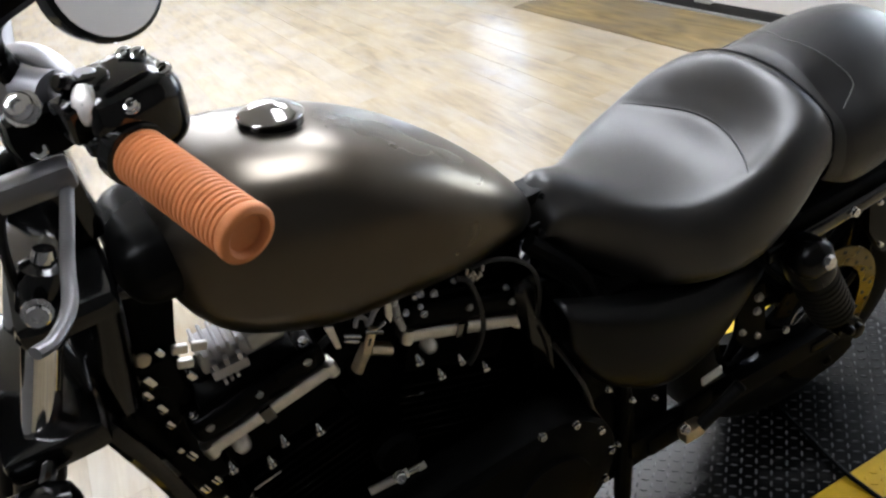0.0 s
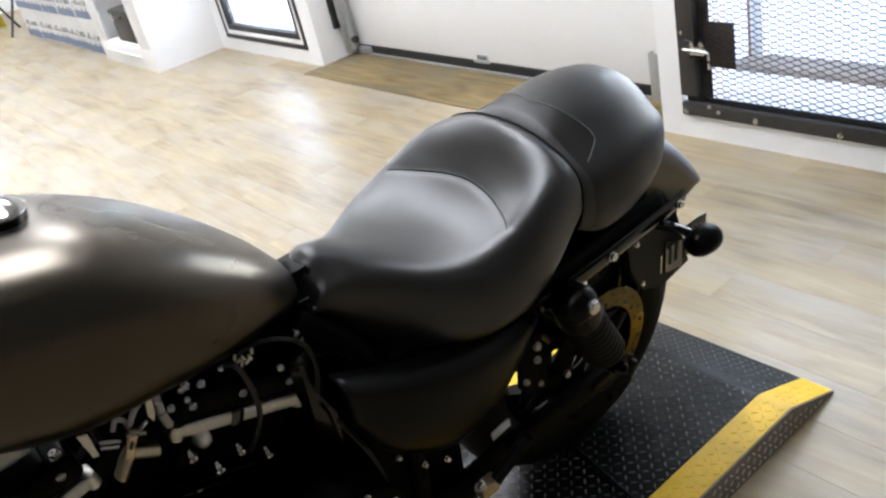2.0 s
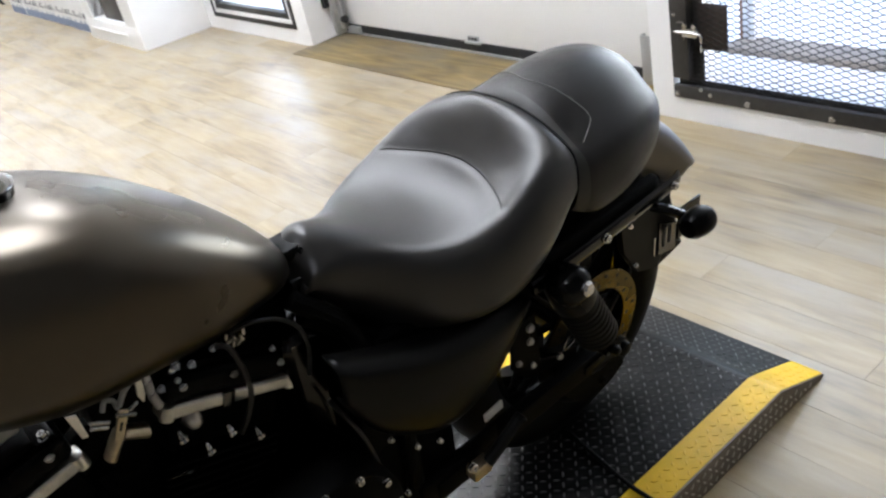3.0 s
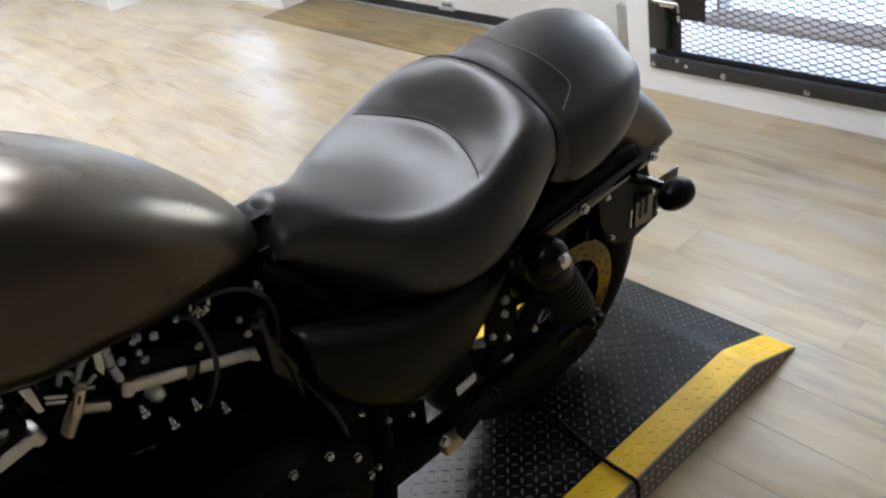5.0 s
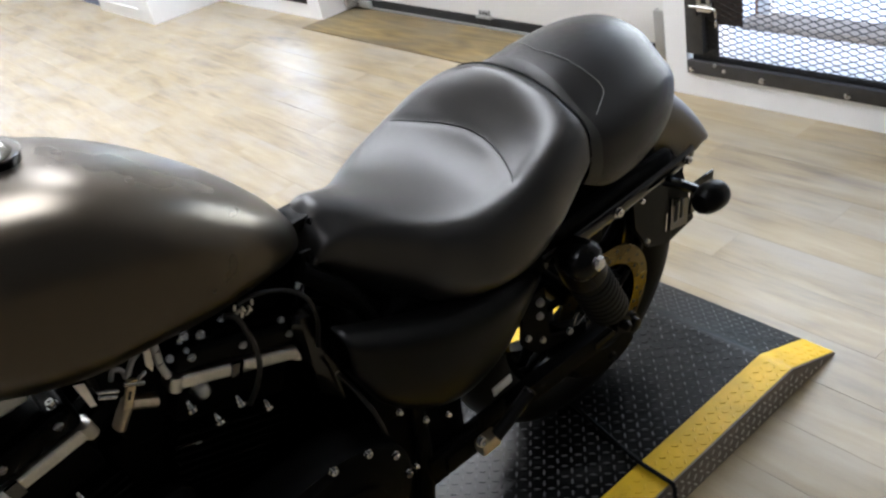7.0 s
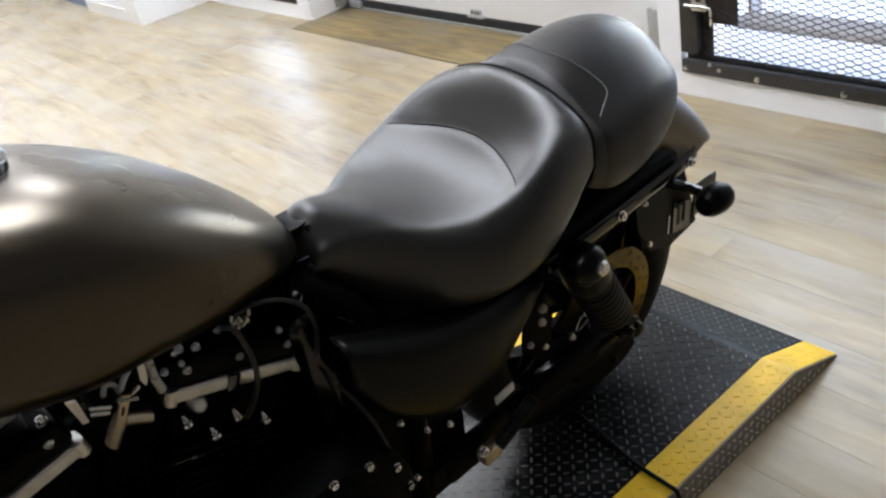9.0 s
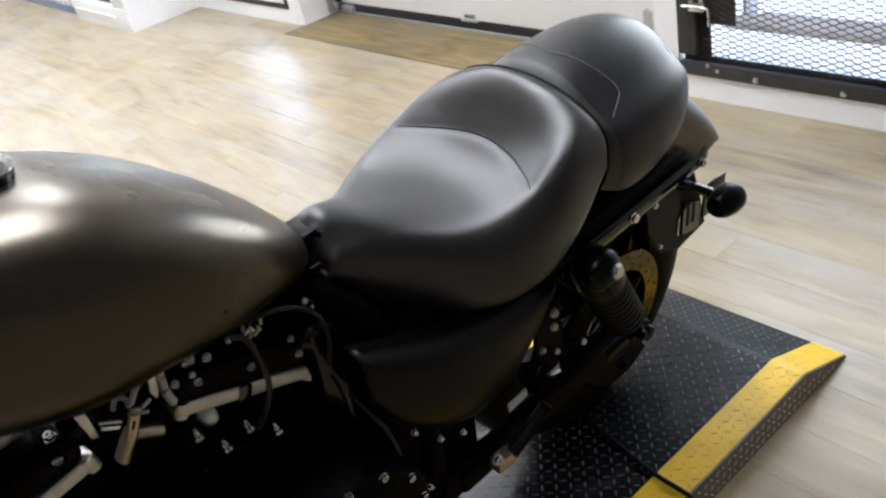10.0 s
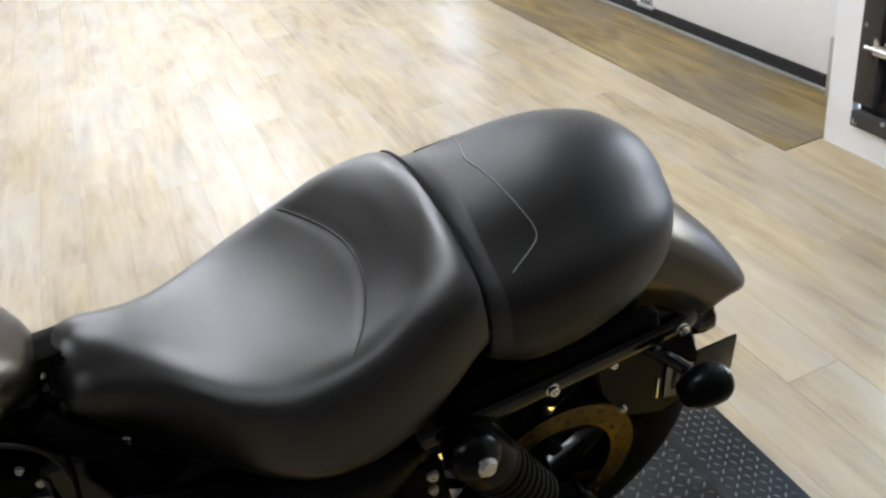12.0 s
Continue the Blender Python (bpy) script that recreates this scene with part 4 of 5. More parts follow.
# swingarm, belt guard, axle
for s in (-1, 1):
    sw = part("swingarm", block((-0.24, -0.014, -0.024), (0.27, 0.014, 0.024), 0.008, m=Matrix.Translation((0.57, s * 0.128, 0.325)) @ Matrix.Rotation(radians(1), 4, "Y")), WRINKLE, bike, "black box section swingarm arm")
    part("axle_nut", lathe([(0, 0.022), (0.010, 0.022), (0.011, 0.016), (0.022, 0.015), (0.024, 0.010)], (AX, s * 0.142, AZ), (0, s, 0), 20), BLACKSATIN, sw)
    part("axle_adjuster", block((AX - 0.10, s * 0.143 - 0.004, AZ - 0.008), (AX - 0.04, s * 0.143 + 0.004, AZ + 0.012), 0.004), BLACKSATIN, sw)

# small bright fittings behind the side cover
fit = part("mount_plate", flat_plate([(0.590, 0.515), (0.645, 0.520), (0.655, 0.395), (0.715, 0.365), (0.715, 0.350), (0.620, 0.375), (0.585, 0.420)], -0.112, -0.104), WRINKLE, bike, "black mounting plate")
for u, w, r in ((0.630, 0.495, 0.007), (0.628, 0.464, 0.006), (0.597, 0.431, 0.005), (0.632, 0.403, 0.005), (0.703, 0.374, 0.006)):
    bolt((u, -0.113, w), (0, -1, 0.4), r, 0.007, fit, STEEL)
part("retaining_spring", tube([(0.744, -0.118, 0.421), (0.722, -0.118, 0.407), (0.712, -0.118, 0.391), (0.716, -0.118, 0.383), (0.726, -0.118, 0.385), (0.744, -0.118, 0.393), (0.757, -0.118, 0.404)], 0.0022, 5, 6), STEEL, fit, "bent steel spring clip")

# shocks
for s in (-1, 1):
    top, low = Vector((0.663, s * 0.165, 0.607)), Vector((0.775, s * 0.165, 0.385))
    ax = (low - top).normalized()
    L = (low - top).length
    sh = part("shock", rod(top, low, 0.012), STEEL, bike, "black coil-over rear shock")
    part("shock_cover", lathe([(-0.030, 0.004), (-0.027, 0.018), (-0.014, 0.030), (0.004, 0.036), (0.050, 0.040), (0.062, 0.039)], top, ax, 28), COVERSATIN, sh)
    boot = [(0.045, 0.038)]
    for k in range(9):
        d = 0.065 + (L - 0.115) * k / 9
        boot += [(d, 0.0395), (d + 0.009, 0.0395), (d + 0.011, 0.036), (d + 0.013, 0.036)]
    part("dust_boot", lathe(boot + [(L - 0.04, 0.026)], top, ax, 28), RUBBER, sh, "black ribbed dust boot")
    part("shock_body", lathe([(0.05, 0.020), (L - 0.03, 0.020)], top, ax, 20), BLACKSATIN, sh)
    part("lower_eye", lathe([(-0.020, 0.020), (0.020, 0.020)], low, (0, 1, 0), 20), BLACKSATIN, sh)
    part("mount_cap", lathe([(-0.012, 0.034), (0.008, 0.036), (0.018, 0.033), (0.027, 0.025), (0.032, 0.014), (0.034, 0.001)], top + Vector((0, s * 0.014, 0)), (0, s, 0), 28), COVERSATIN, sh)
    # off-centre chrome dome models the lamp glint on the black mount nut
    part("mount_bolt", lathe([(0, 0.013), (0.006, 0.013), (0.010, 0.009), (0.011, 0.001)], top + Vector((0.004, s * 0.045, 0.006)), (0.1, s, 0.25), 18), CHROME, sh, "small chrome dome standing for a glint on the black nut")
    part("mount_bolt", lathe([(0, 0.010), (0.008, 0.009), (0.013, 0.006), (0.014, 0.001)], low + Vector((0, s * 0.02, 0)), (0, s, 0), 20), BLACKSATIN, sh)
    part("shock_tower", block((0.60, s * 0.10 - 0.012, 0.555), (0.70, s * 0.10 + 0.012, 0.64), 0.01), BLACKSATIN, bike)

# side cover on the left with a rolled upper edge
for s in (-1, 1):
    up = [(0.238, 0.708), (0.305, 0.680), (0.39, 0.648), (0.47, 0.622), (0.55, 0.602), (0.618, 0.590)]
    dn = [(0.236, 0.630), (0.275, 0.540), (0.330, 0.475), (0.41, 0.430), (0.505, 0.450), (0.606, 0.550)]
    rows = []
    for i in range(25):
        f = i / 24
        ui, ud = curve_at([(k / 5, p[0]) for k, p in enumerate(up)], f), curve_at([(k / 5, p[0]) for k, p in enumerate(dn)], f)
        wi, wd_ = curve_at([(k / 5, p[1]) for k, p in enumerate(up)], f), curve_at([(k / 5, p[1]) for k, p in enumerate(dn)], f)
        row = []
        for k in range(15):
            g = k / 14
            bulge = 0.030 * math.sin(math.pi * min(1, 0.12 + f * 0.8)) * (1 - (2 * g - 0.75) ** 2 * 0.5)
            roll = 0.034 * max(0, 1 - g / 0.20) ** 2 + 0.018 * max(0, (g - 0.88) / 0.12) ** 2
            row.append((ui + (ud - ui) * g, s * (0.128 + bulge - roll), wi + (wd_ - wi) * g))
        rows.append(row)
    sc = part("side_cover", sheet(rows), COVERSATIN, bike, "satin black side cover", 60)
    m2 = sc.modifiers.new("gauge", "SOLIDIFY")
    m2.thickness, m2.offset = 0.004, 1 if s > 0 else -1
part("battery_box", block((0.27, -0.10, 0.42), (0.56, 0.10, 0.66), 0.02), WRINKLE, bike)

# frame tubes
FR = 0.0155
part("frame_backbone", tube([(-0.30, 0, 0.965), (-0.20, 0, 0.935), (0.05, 0, 0.845), (0.18, 0, 0.790), (0.27, 0, 0.765), (0.40, 0, 0.70)], 0.022, 8), BLACKGLOSS, bike)
for s in (-1, 1):
    part("frame_rail", tube([(0.24, s * 0.045, 0.775), (0.30, s * 0.075, 0.70), (0.33, s * 0.105, 0.56), (0.34, s * 0.115, 0.40), (0.32, s * 0.12, 0.20)], FR, 8), WRINKLE, bike)
    part("seat_rail", tube([(0.25, s * 0.045, 0.74), (0.36, s * 0.075, 0.64), (0.50, s * 0.08, 0.60), (0.62, s * 0.09, 0.58)], FR, 8), WRINKLE, bike)
    part("down_tube", tube([(-0.385, s * 0.03, 0.90), (-0.368, s * 0.05, 0.845), (-0.350, s * 0.06, 0.780), (-0.326, s * 0.065, 0.68), (-0.30, s * 0.08, 0.55), (-0.285, s * 0.10, 0.38), (-0.275, s * 0.12, 0.24), (-0.20, s * 0.125, 0.165), (0.05, s * 0.125, 0.155), (0.30, s * 0.12, 0.19)], FR, 8), BLACKGLOSS, bike)
for p, r in (((0.302, -0.047, 0.700), 0.008), ((0.287, -0.092, 0.652), 0.009), ((0.288, -0.030, 0.792), 0.006)):
    bolt(p, (0, -1, 0.15), r, 0.012, bike, CHROME)
part("frame_gusset", block((0.25, -0.040, 0.735), (0.315, -0.030, 0.795), 0.006), BLACKSATIN, bike)

# engine
part("crankcase", block((-0.24, -0.11, 0.20), (0.26, 0.12, 0.43), 0.05, segs=3), WRINKLE, bike, "black wrinkle crankcase")


def cylinder(name, at, deg):
    """at: middle of the bright strip; deg: its slope to the rear."""
    m = Matrix.Translation((at[0], 0, at[1])) @ Matrix.Rotation(radians(-deg), 4, "Y")
    vl = at[2]
    hd = part(name, block((-0.086, vl + 0.012, -0.075), (0.086, vl + 0.125, -0.008), 0.012, m=m), WRINKLE, bike, "black finned cylinder and head")
    strip = part("rocker_base", block((-0.104, vl, -0.0105), (0.104, vl + 0.030, 0.0105), 0.0075, m=m, segs=3), ALU, hd, "bare aluminium rocker base edge")
    for u in (-0.094, 0.096):
        part("end_lug", lathe([(-0.012, 0.006), (-0.011, 0.0095), (0.011, 0.0095), (0.012, 0.006)], m @ Vector((u, vl + 0.007, 0)), m.to_3x3() @ Vector((0, 0, 1)), 18), ALU, strip)
    cov = part("rocker_cover", block((-0.100, vl + 0.004, 0.0108), (0.100, vl + 0.130, 0.052), 0.014, m=m, segs=4), BLACKSATIN, hd, "gloss black rocker cover")
    part("cover_cap", block((-0.074, vl + 0.018, 0.050), (0.074, vl + 0.118, 0.062), 0.008, m=m), WRINKLE, cov)
    for u in (-0.085, 0.085):
        for w0 in (0.022, 0.110):
            bolt(m @ Vector((u, vl + w0, 0.050)), m.to_3x3() @ Vector((0, 0, 1)), 0.006, 0.010, cov, CHROME)
    for u in (-0.075, 0.0, 0.075):
        bolt(m @ Vector((u, vl + 0.005, 0.036)), (0, -1, 0.3), 0.005, 0.006, cov, STEEL)
    part("boss", lathe([(-0.006, 0.013), (0.006, 0.012), (0.012, 0.009), (0.015, 0.004)], m @ Vector((-0.058, vl + 0.004, -0.019)), (0.1, -1, -0.3), 18), ALU, hd, "bare cast boss")
    part("band_clip", block((-0.016, vl - 0.002, -0.012), (0.002, vl + 0.004, 0.012), 0.001, m=m), BLACKCHROME, strip)
    for k in range(9):
        z = -0.086 - 0.017 * k
        g = 0.092 if k < 3 else 0.088 - 0.002 * k
        fin = part("fin", block((-g, vl - 0.004 + 0.002 * k, z - 0.0028), (g, vl + 0.135, z + 0.0028), 0.0022, m=m, segs=1), WRINKLE, hd)
        if k == 1:
            part("fin_edge", block((-g * 0.92, vl - 0.0048 + 0.002 * k, z - 0.0016), (-g * 0.45, vl - 0.0038 + 0.002 * k, z + 0.0016), 0, m=m), FINEDGE, fin, "machined fin edge")
    part("barrel", block((-0.062, vl + 0.02, -0.26), (0.062, vl + 0.115, -0.08), 0.02, m=m), WRINKLE, hd)
    for u, z in ((-0.084, -0.033), (-0.041, -0.066), (-0.010, -0.046), (0.037, -0.067)):
        at_bolt = m @ Vector((u, vl - 0.008, z + 0.010))
        part("head_bolt", lathe([(0, 0.0025), (0.005, 0.003), (0.0055, 0.0045), (0.011, 0.005), (0.012, 0.0078), (0.017, 0.0078), (0.018, 0.004)], at_bolt, (0.05, -0.35, -1), 14), CHROME, hd)
    return hd


cylinder("rear_cylinder", (0.121, 0.672, -0.040), -22.0)
cylinder("front_cylinder", (-0.178, 0.700, -0.040), 10.5)
part("engine_core", block((-0.25, 0.0, 0.24), (0.24, 0.10, 0.64), 0.03), WRINKLE, bike)
# added filler, no real part: keeps the gap behind the hoses black
part("frame_filler", block((-0.05, 0.0, 0.60), (0.25, 0.09, 0.80), 0.02), WRINKLE, bike, "black block added to darken the gap under the tank")
part("oil_tank", block((0.205, -0.055, 0.40), (0.30, 0.10, 0.715), 0.03, segs=3), BLACKGLOSS, bike, "gloss black oil tank")
ac = part("air_cleaner", lathe([(0, 0.05), (0.02, 0.095), (0.05, 0.10), (0.062, 0.09), (0.066, 0.001)], (-0.03, 0.12, 0.66), (0, 1, 0), 36), BLACKGLOSS, bike, "black round air cleaner")
part("coil_cover", tube([(-0.375, 0.03, 0.82), (-0.345, 0.03, 0.72), (-0.31, 0.03, 0.62), (-0.27, 0.03, 0.52)], 0.034, 6, 14), BLACKSATIN, bike, "black coil cover")
dp = part("drive_pulley", lathe([(0, 0.190), (0, 0.219), (0.034, 0.219), (0.034, 0.190), (0, 0.190)], (AX, 0.080, AZ), (0, 1, 0), 48, None, False), BLACKSATIN, bike, "black rear drive pulley")
part("pulley_hub", lathe([(0, 0.085), (0.012, 0.085), (0.014, 0.06), (0.034, 0.03)], (AX, 0.080, AZ), (0, 1, 0), 40), BLACKSATIN, dp)
for k in range(5):
    part("pulley_arm", block((0.095, 0.082, -0.034), (0.195, 0.096, 0.034), 0.004, m=Matrix.Translation((AX, 0, AZ)) @ Matrix.Rotation(radians(93 - 72 * k), 4, "Y")), BLACKSATIN, dp)
part("belt_guard", tube([(0.55, 0.10, 0.44), (0.70, 0.10, 0.47), (0.82, 0.10, 0.475), (0.92, 0.10, 0.45)], 0.02, 6), BLACKSATIN, bike)
part("swingarm_pivot", block((0.27, -0.105, 0.22), (0.45, 0.13, 0.47), 0.03), WRINKLE, bike)
part("muffler", lathe([(0, 0.030), (0.03, 0.042), (0.55, 0.045), (0.58, 0.038)], (0.45, 0.19, 0.30), (1, 0, 0.03), 28), BLACKSATIN, bike, "black muffler")
# intake and coil bracket between the heads
ib = part("intake_bracket", block((-0.006, -0.003, -0.021), (0.006, 0.003, 0.021), 0.002, m=Matrix.Translation((-0.026, -0.056, 0.752)) @ Matrix.Rotation(radians(28), 4, "Y")), BRASS, bike, "dull brass coloured bracket")
part("bracket_lobe", tube([(-0.030, -0.048, 0.736), (-0.042, -0.048, 0.722), (-0.053, -0.048, 0.706)], 0.0115, 5, 14, flat=0.7), BRASS, ib)
part("bracket_lobe", tube([(-0.028, -0.046, 0.731), (-0.014, -0.046, 0.722), (0.000, -0.046, 0.712)], 0.0125, 5, 14, flat=0.7), BRASS, ib)
part("bracket_slot", block((-0.0018, -0.0036, -0.006), (0.0018, 0.0, 0.006), 0.0005, m=Matrix.Translation((-0.027, -0.0565, 0.752)) @ Matrix.Rotation(radians(28), 4, "Y")), SEAL, ib)
for a, b in (((-0.058, -0.06, 0.783), (-0.036, -0.06, 0.768)), ((-0.060, -0.06, 0.775), (-0.040, -0.06, 0.762)), ((-0.012, -0.06, 0.768), (0.002, -0.06, 0.774))):
    a, b = Vector(a), Vector(b)
    part("hose_clamp", lathe([(0, 0.001), (0.002, 0.0028), ((b - a).length - 0.002, 0.0028), ((b - a).length, 0.001)], a, b - a, 12), CHROME, ib)
part("clamp_band", rod((-0.028, -0.058, 0.771), (-0.006, -0.058, 0.757), 0.0032), DARKCHROME, ib)
for pts, r in (([(-0.018, -0.05, 0.774), (-0.007, -0.05, 0.789), (0.003, -0.05, 0.797)], 0.0038), ([(-0.037, -0.045, 0.776), (-0.030, -0.045, 0.788), (-0.021, -0.045, 0.782), (-0.020, -0.045, 0.768)], 0.0032)):
    part("bracket_arm", tube(pts, r, 6, 10), BARGREY, ib)
ea = part("end_bracket", tube([(0.027, -0.044, 0.733), (0.024, -0.044, 0.758), (0.025, -0.044, 0.782), (0.023, -0.044, 0.795), (0.011, -0.044, 0.797), (0.000, -0.044, 0.797)], 0.0045, 6, 12, flat=1.3), BARGREY, bike, "bare metal bracket arm")
part("bright_tongue", flat_plate([(0.010, 0.797), (0.018, 0.795), (0.015, 0.772), (0.010, 0.762), (0.006, 0.774)], -0.054, -0.050), ALU, ea)
part("metal_tab", flat_plate([(-0.076, 0.795), (-0.064, 0.790), (-0.063, 0.752), (-0.070, 0.754)], -0.044, -0.040), ALU, bike, "pale bare metal tab")
part("intake", tube([(-0.10, 0.03, 0.66), (-0.04, 0.03, 0.69), (0.03, 0.03, 0.66)], 0.028, 6), BLACKSATIN, bike)
cn = part("connector", block((0.134, -0.048, 0.752), (0.164, -0.030, 0.780), 0.004), BLACKSATIN, bike, "ribbed bare metal cable connector")
for u, w, turn in ((0.136, 0.780, 20), (0.139, 0.771, 70), (0.143, 0.764, 15), (0.147, 0.771, -20), (0.151, 0.762, 60), (0.156, 0.766, -15), (0.161, 0.774, 10)):
    part("rib", block((-0.0019, -0.002, -0.0048), (0.0019, 0.002, 0.0048), 0.0012, m=Matrix.Translation((u, -0.0495, w)) @ Matrix.Rotation(radians(turn), 4, "Y")), ALU, cn)
for u, w, r in ((0.064, 0.776, 0.0050), (0.084, 0.765, 0.0048), (0.047, 0.791, 0.0040), (0.060, 0.754, 0.0035), (0.037, 0.756, 0.0045), (0.116, 0.770, 0.0035), (0.195, 0.714, 0.0040), (0.224, 0.686, 0.0050), (0.228, 0.677, 0.0045)):
    bolt((u, -0.042, w), (0, -1, 0.3), r, 0.006, bike, CHROME)
for pts, r in (([(0.115, -0.058, 0.785), (0.129, -0.064, 0.777), (0.137, -0.064, 0.746), (0.140, -0.064, 0.717), (0.139, -0.064, 0.684), (0.127, -0.060, 0.648), (0.112, -0.050, 0.614)], 0.0042),
               ([(0.140, -0.055, 0.788), (0.166, -0.060, 0.790), (0.190, -0.060, 0.781), (0.213, -0.060, 0.765), (0.234, -0.060, 0.737), (0.241, -0.060, 0.694), (0.233, -0.055, 0.642)], 0.0032),
               ([(0.24, -0.08, 0.60), (0.265, -0.115, 0.52), (0.28, -0.12, 0.42)], 0.004)):
    part("hose", tube(pts, r, 8, 8), HOSE, bike)
wc = part("wiring_cover", block((-0.345, 0.0, 0.58), (-0.255, 0.05, 0.835), 0.02, segs=3), BLACKSATIN, bike, "black wiring cover with chrome chips standing for reflections")
part("round_cover", lathe([(0, 0.115), (0.02, 0.118), (0.05, 0.112), (0.056, 0.09), (0.058, 0.001)], (-0.19, 0.07, 0.655), (0, -1, 0), 40), BLACKSATIN, bike, "black round engine cover")
# small chrome blocks modelled in place of bright reflections on dark parts
for u, w, r in ((-0.273, 0.844, 0.007), (-0.299, 0.809, 0.010), (-0.309, 0.791, 0.008), (-0.302, 0.761, 0.009), (-0.302, 0.730, 0.008), (-0.306, 0.680, 0.006), (-0.296, 0.662, 0.009), (-0.283, 0.597, 0.009), (-0.302, 0.592, 0.009), (-0.283, 0.555, 0.007), (-0.251, 0.788, 0.008)):
    part("clip", block((-r * 0.6, -0.004, -r), (r * 0.6, 0.002, r), 0.003, m=Matrix.Translation((u, -0.004, w)) @ Matrix.Rotation(radians(-20), 4, "Y")), CHROME, wc)
for u, w in ((-0.250, 0.836), (-0.251, 0.812), (-0.227, 0.828)):
    part("terminal", block((-0.010, -0.005, -0.006), (0.010, 0.004, 0.006), 0.002, m=Matrix.Translation((u, -0.004, w)) @ Matrix.Rotation(radians(20), 4, "Y")), ALU, wc, "bare metal terminal")
part("oval_plug", lathe([(0, 0.010), (0.004, 0.009), (0.006, 0.005)], (-0.294, -0.004, 0.844), (0, -1, 0.2), 16), BRASS, wc, "dull brass plug")
part("neck_plate", flat_plate([(-0.350, 0.78), (-0.330, 0.93), (-0.245, 0.94), (-0.232, 0.890), (-0.248, 0.842), (-0.262, 0.78)], 0.02, 0.05), WRINKLE, bike, "black neck gusset plate")
cb2 = part("finned_bracket", block((-0.228, -0.014, 0.768), (-0.178, 0.0, 0.784), 0.003), BARGREY, bike, "grey comb shaped bracket")
for u in (-0.224, -0.208, -0.190):
    part("tooth", block((u, -0.014, 0.784), (u + 0.007, -0.002, 0.796), 0.0015), BARGREY, cb2)
for u in (-0.218, -0.209, -0.200):
    part("tooth", block((u, -0.014, 0.738), (u + 0.0045, -0.004, 0.764), 0.001), BARGREY, cb2)
# ribbed casting seen under the tank
rb = part("ribbed_casting", block((-0.225, 0.0, 0.745), (-0.125, 0.06, 0.775), 0.006), BARGREY, bike, "bare ribbed casting")
for k in range(5):
    part("rib", block((-0.222 + 0.0125 * k, -0.004, 0.770), (-0.217 + 0.0125 * k, 0.058, 0.786), 0.0015, segs=1), BARGREY, rb)
part("cast_boss", block((-0.160, -0.008, 0.752), (-0.108, 0.055, 0.784), 0.009, segs=3), GALV, rb, "pale grey casting")
rb.location = (-0.012, 0, 0.028)
# primary cover with its ring of screws
PU0, PU1, PW, PR = -0.13, 0.165, 0.400, 0.126
outline = []
for k in range(48):
    a = 2 * math.pi * k / 48
    cu = PU1 if math.cos(a) > 0 else PU0
    rr = PR if math.cos(a) > 0 else PR * 0.86
    outline.append((cu + rr * math.cos(a), PW + rr * math.sin(a)))
rows = [[(0.022 + (u - 0.022) * f, v, PW + (w - PW) * f) for u, w in outline] for v, f in ((-0.09, 1.0), (-0.150, 1.0), (-0.158, 0.97), (-0.160, 0.90), (-0.166, 0.86), (-0.172, 0.5), (-0.173, 0.01))]
pc = part("primary_cover", sheet(rows, True, False), WRINKLE, bike, "black primary cover", 40)
for k in range(0, 48, 4):
    u, w = outline[k]
    bolt((0.022 + (u - 0.022) * 0.945, -0.157, PW + (w - PW) * 0.945), (0, -1, 0), 0.006, 0.008, pc, CHROME)
part("derby_cover", lathe([(0, 0.068), (0.008, 0.066), (0.010, 0.050), (0.012, 0.001)], (0.160, -0.170, 0.400), (0, -1, 0), 36), WRINKLE, pc)
part("shift_rod", rod((-0.105, -0.125, 0.560), (-0.018, -0.125, 0.555), 0.0065), STEEL, bike, "bright linkage rod")
bolt((-0.060, -0.13, 0.565), (0, -1, 0.4), 0.008, 0.012, bike, CHROME)
# foot peg, pivot, stand
pg = part("foot_peg", tube([(0.455, -0.168, 0.338), (0.49, -0.172, 0.362), (0.532, -0.176, 0.392)], 0.0115, 5, 14), RUBBER, bike, "black rubber passenger foot peg, folded up")
part("peg_cap", lathe([(0, 0.0125), (0.006, 0.0125), (0.009, 0.009)], (0.530, -0.176, 0.390), (0.8, -0.07, 0.57), 16), WRINKLE, pg)
part("peg_clevis", block((0.418, -0.176, 0.318), (0.462, -0.150, 0.348), 0.008), BRASS, pg, "dull cast clevis")
part("peg_mount", block((0.36, -0.150, 0.30), (0.44, -0.130, 0.345), 0.012), WRINKLE, bike, "black peg mount")
bolt((0.418, -0.170, 0.360), (0, -1, 0.3), 0.008, 0.010, bike, CHROME)
part("pivot_plate", block((0.44, -0.150, 0.345), (0.50, -0.142, 0.385), 0.006), WRINKLE, bike, "black pivot plate")
part("white_tag", block((-0.022, -0.002, -0.010), (0.022, 0.002, 0.010), 0.003, m=Matrix.Translation((0.499, -0.146, 0.414)) @ Matrix.Rotation(radians(-6), 4, "Y")), CARTON, bike, "small white label tag")
part("kick_stand", tube([(0.02, -0.13, 0.17), (0.03, -0.20, 0.09), (0.02, -0.262, 0.030)], 0.011, 6), BLACKSATIN, bike, "black side stand, down")
for u, w in ((0.30, 0.50), (0.345, 0.445), (0.27, 0.46), (0.25, 0.40), (0.39, 0.42), (0.31, 0.36)):
    bolt((u, -0.128, w), (0, -1, 0.2), 0.0042, 0.008, bike, CHROME)
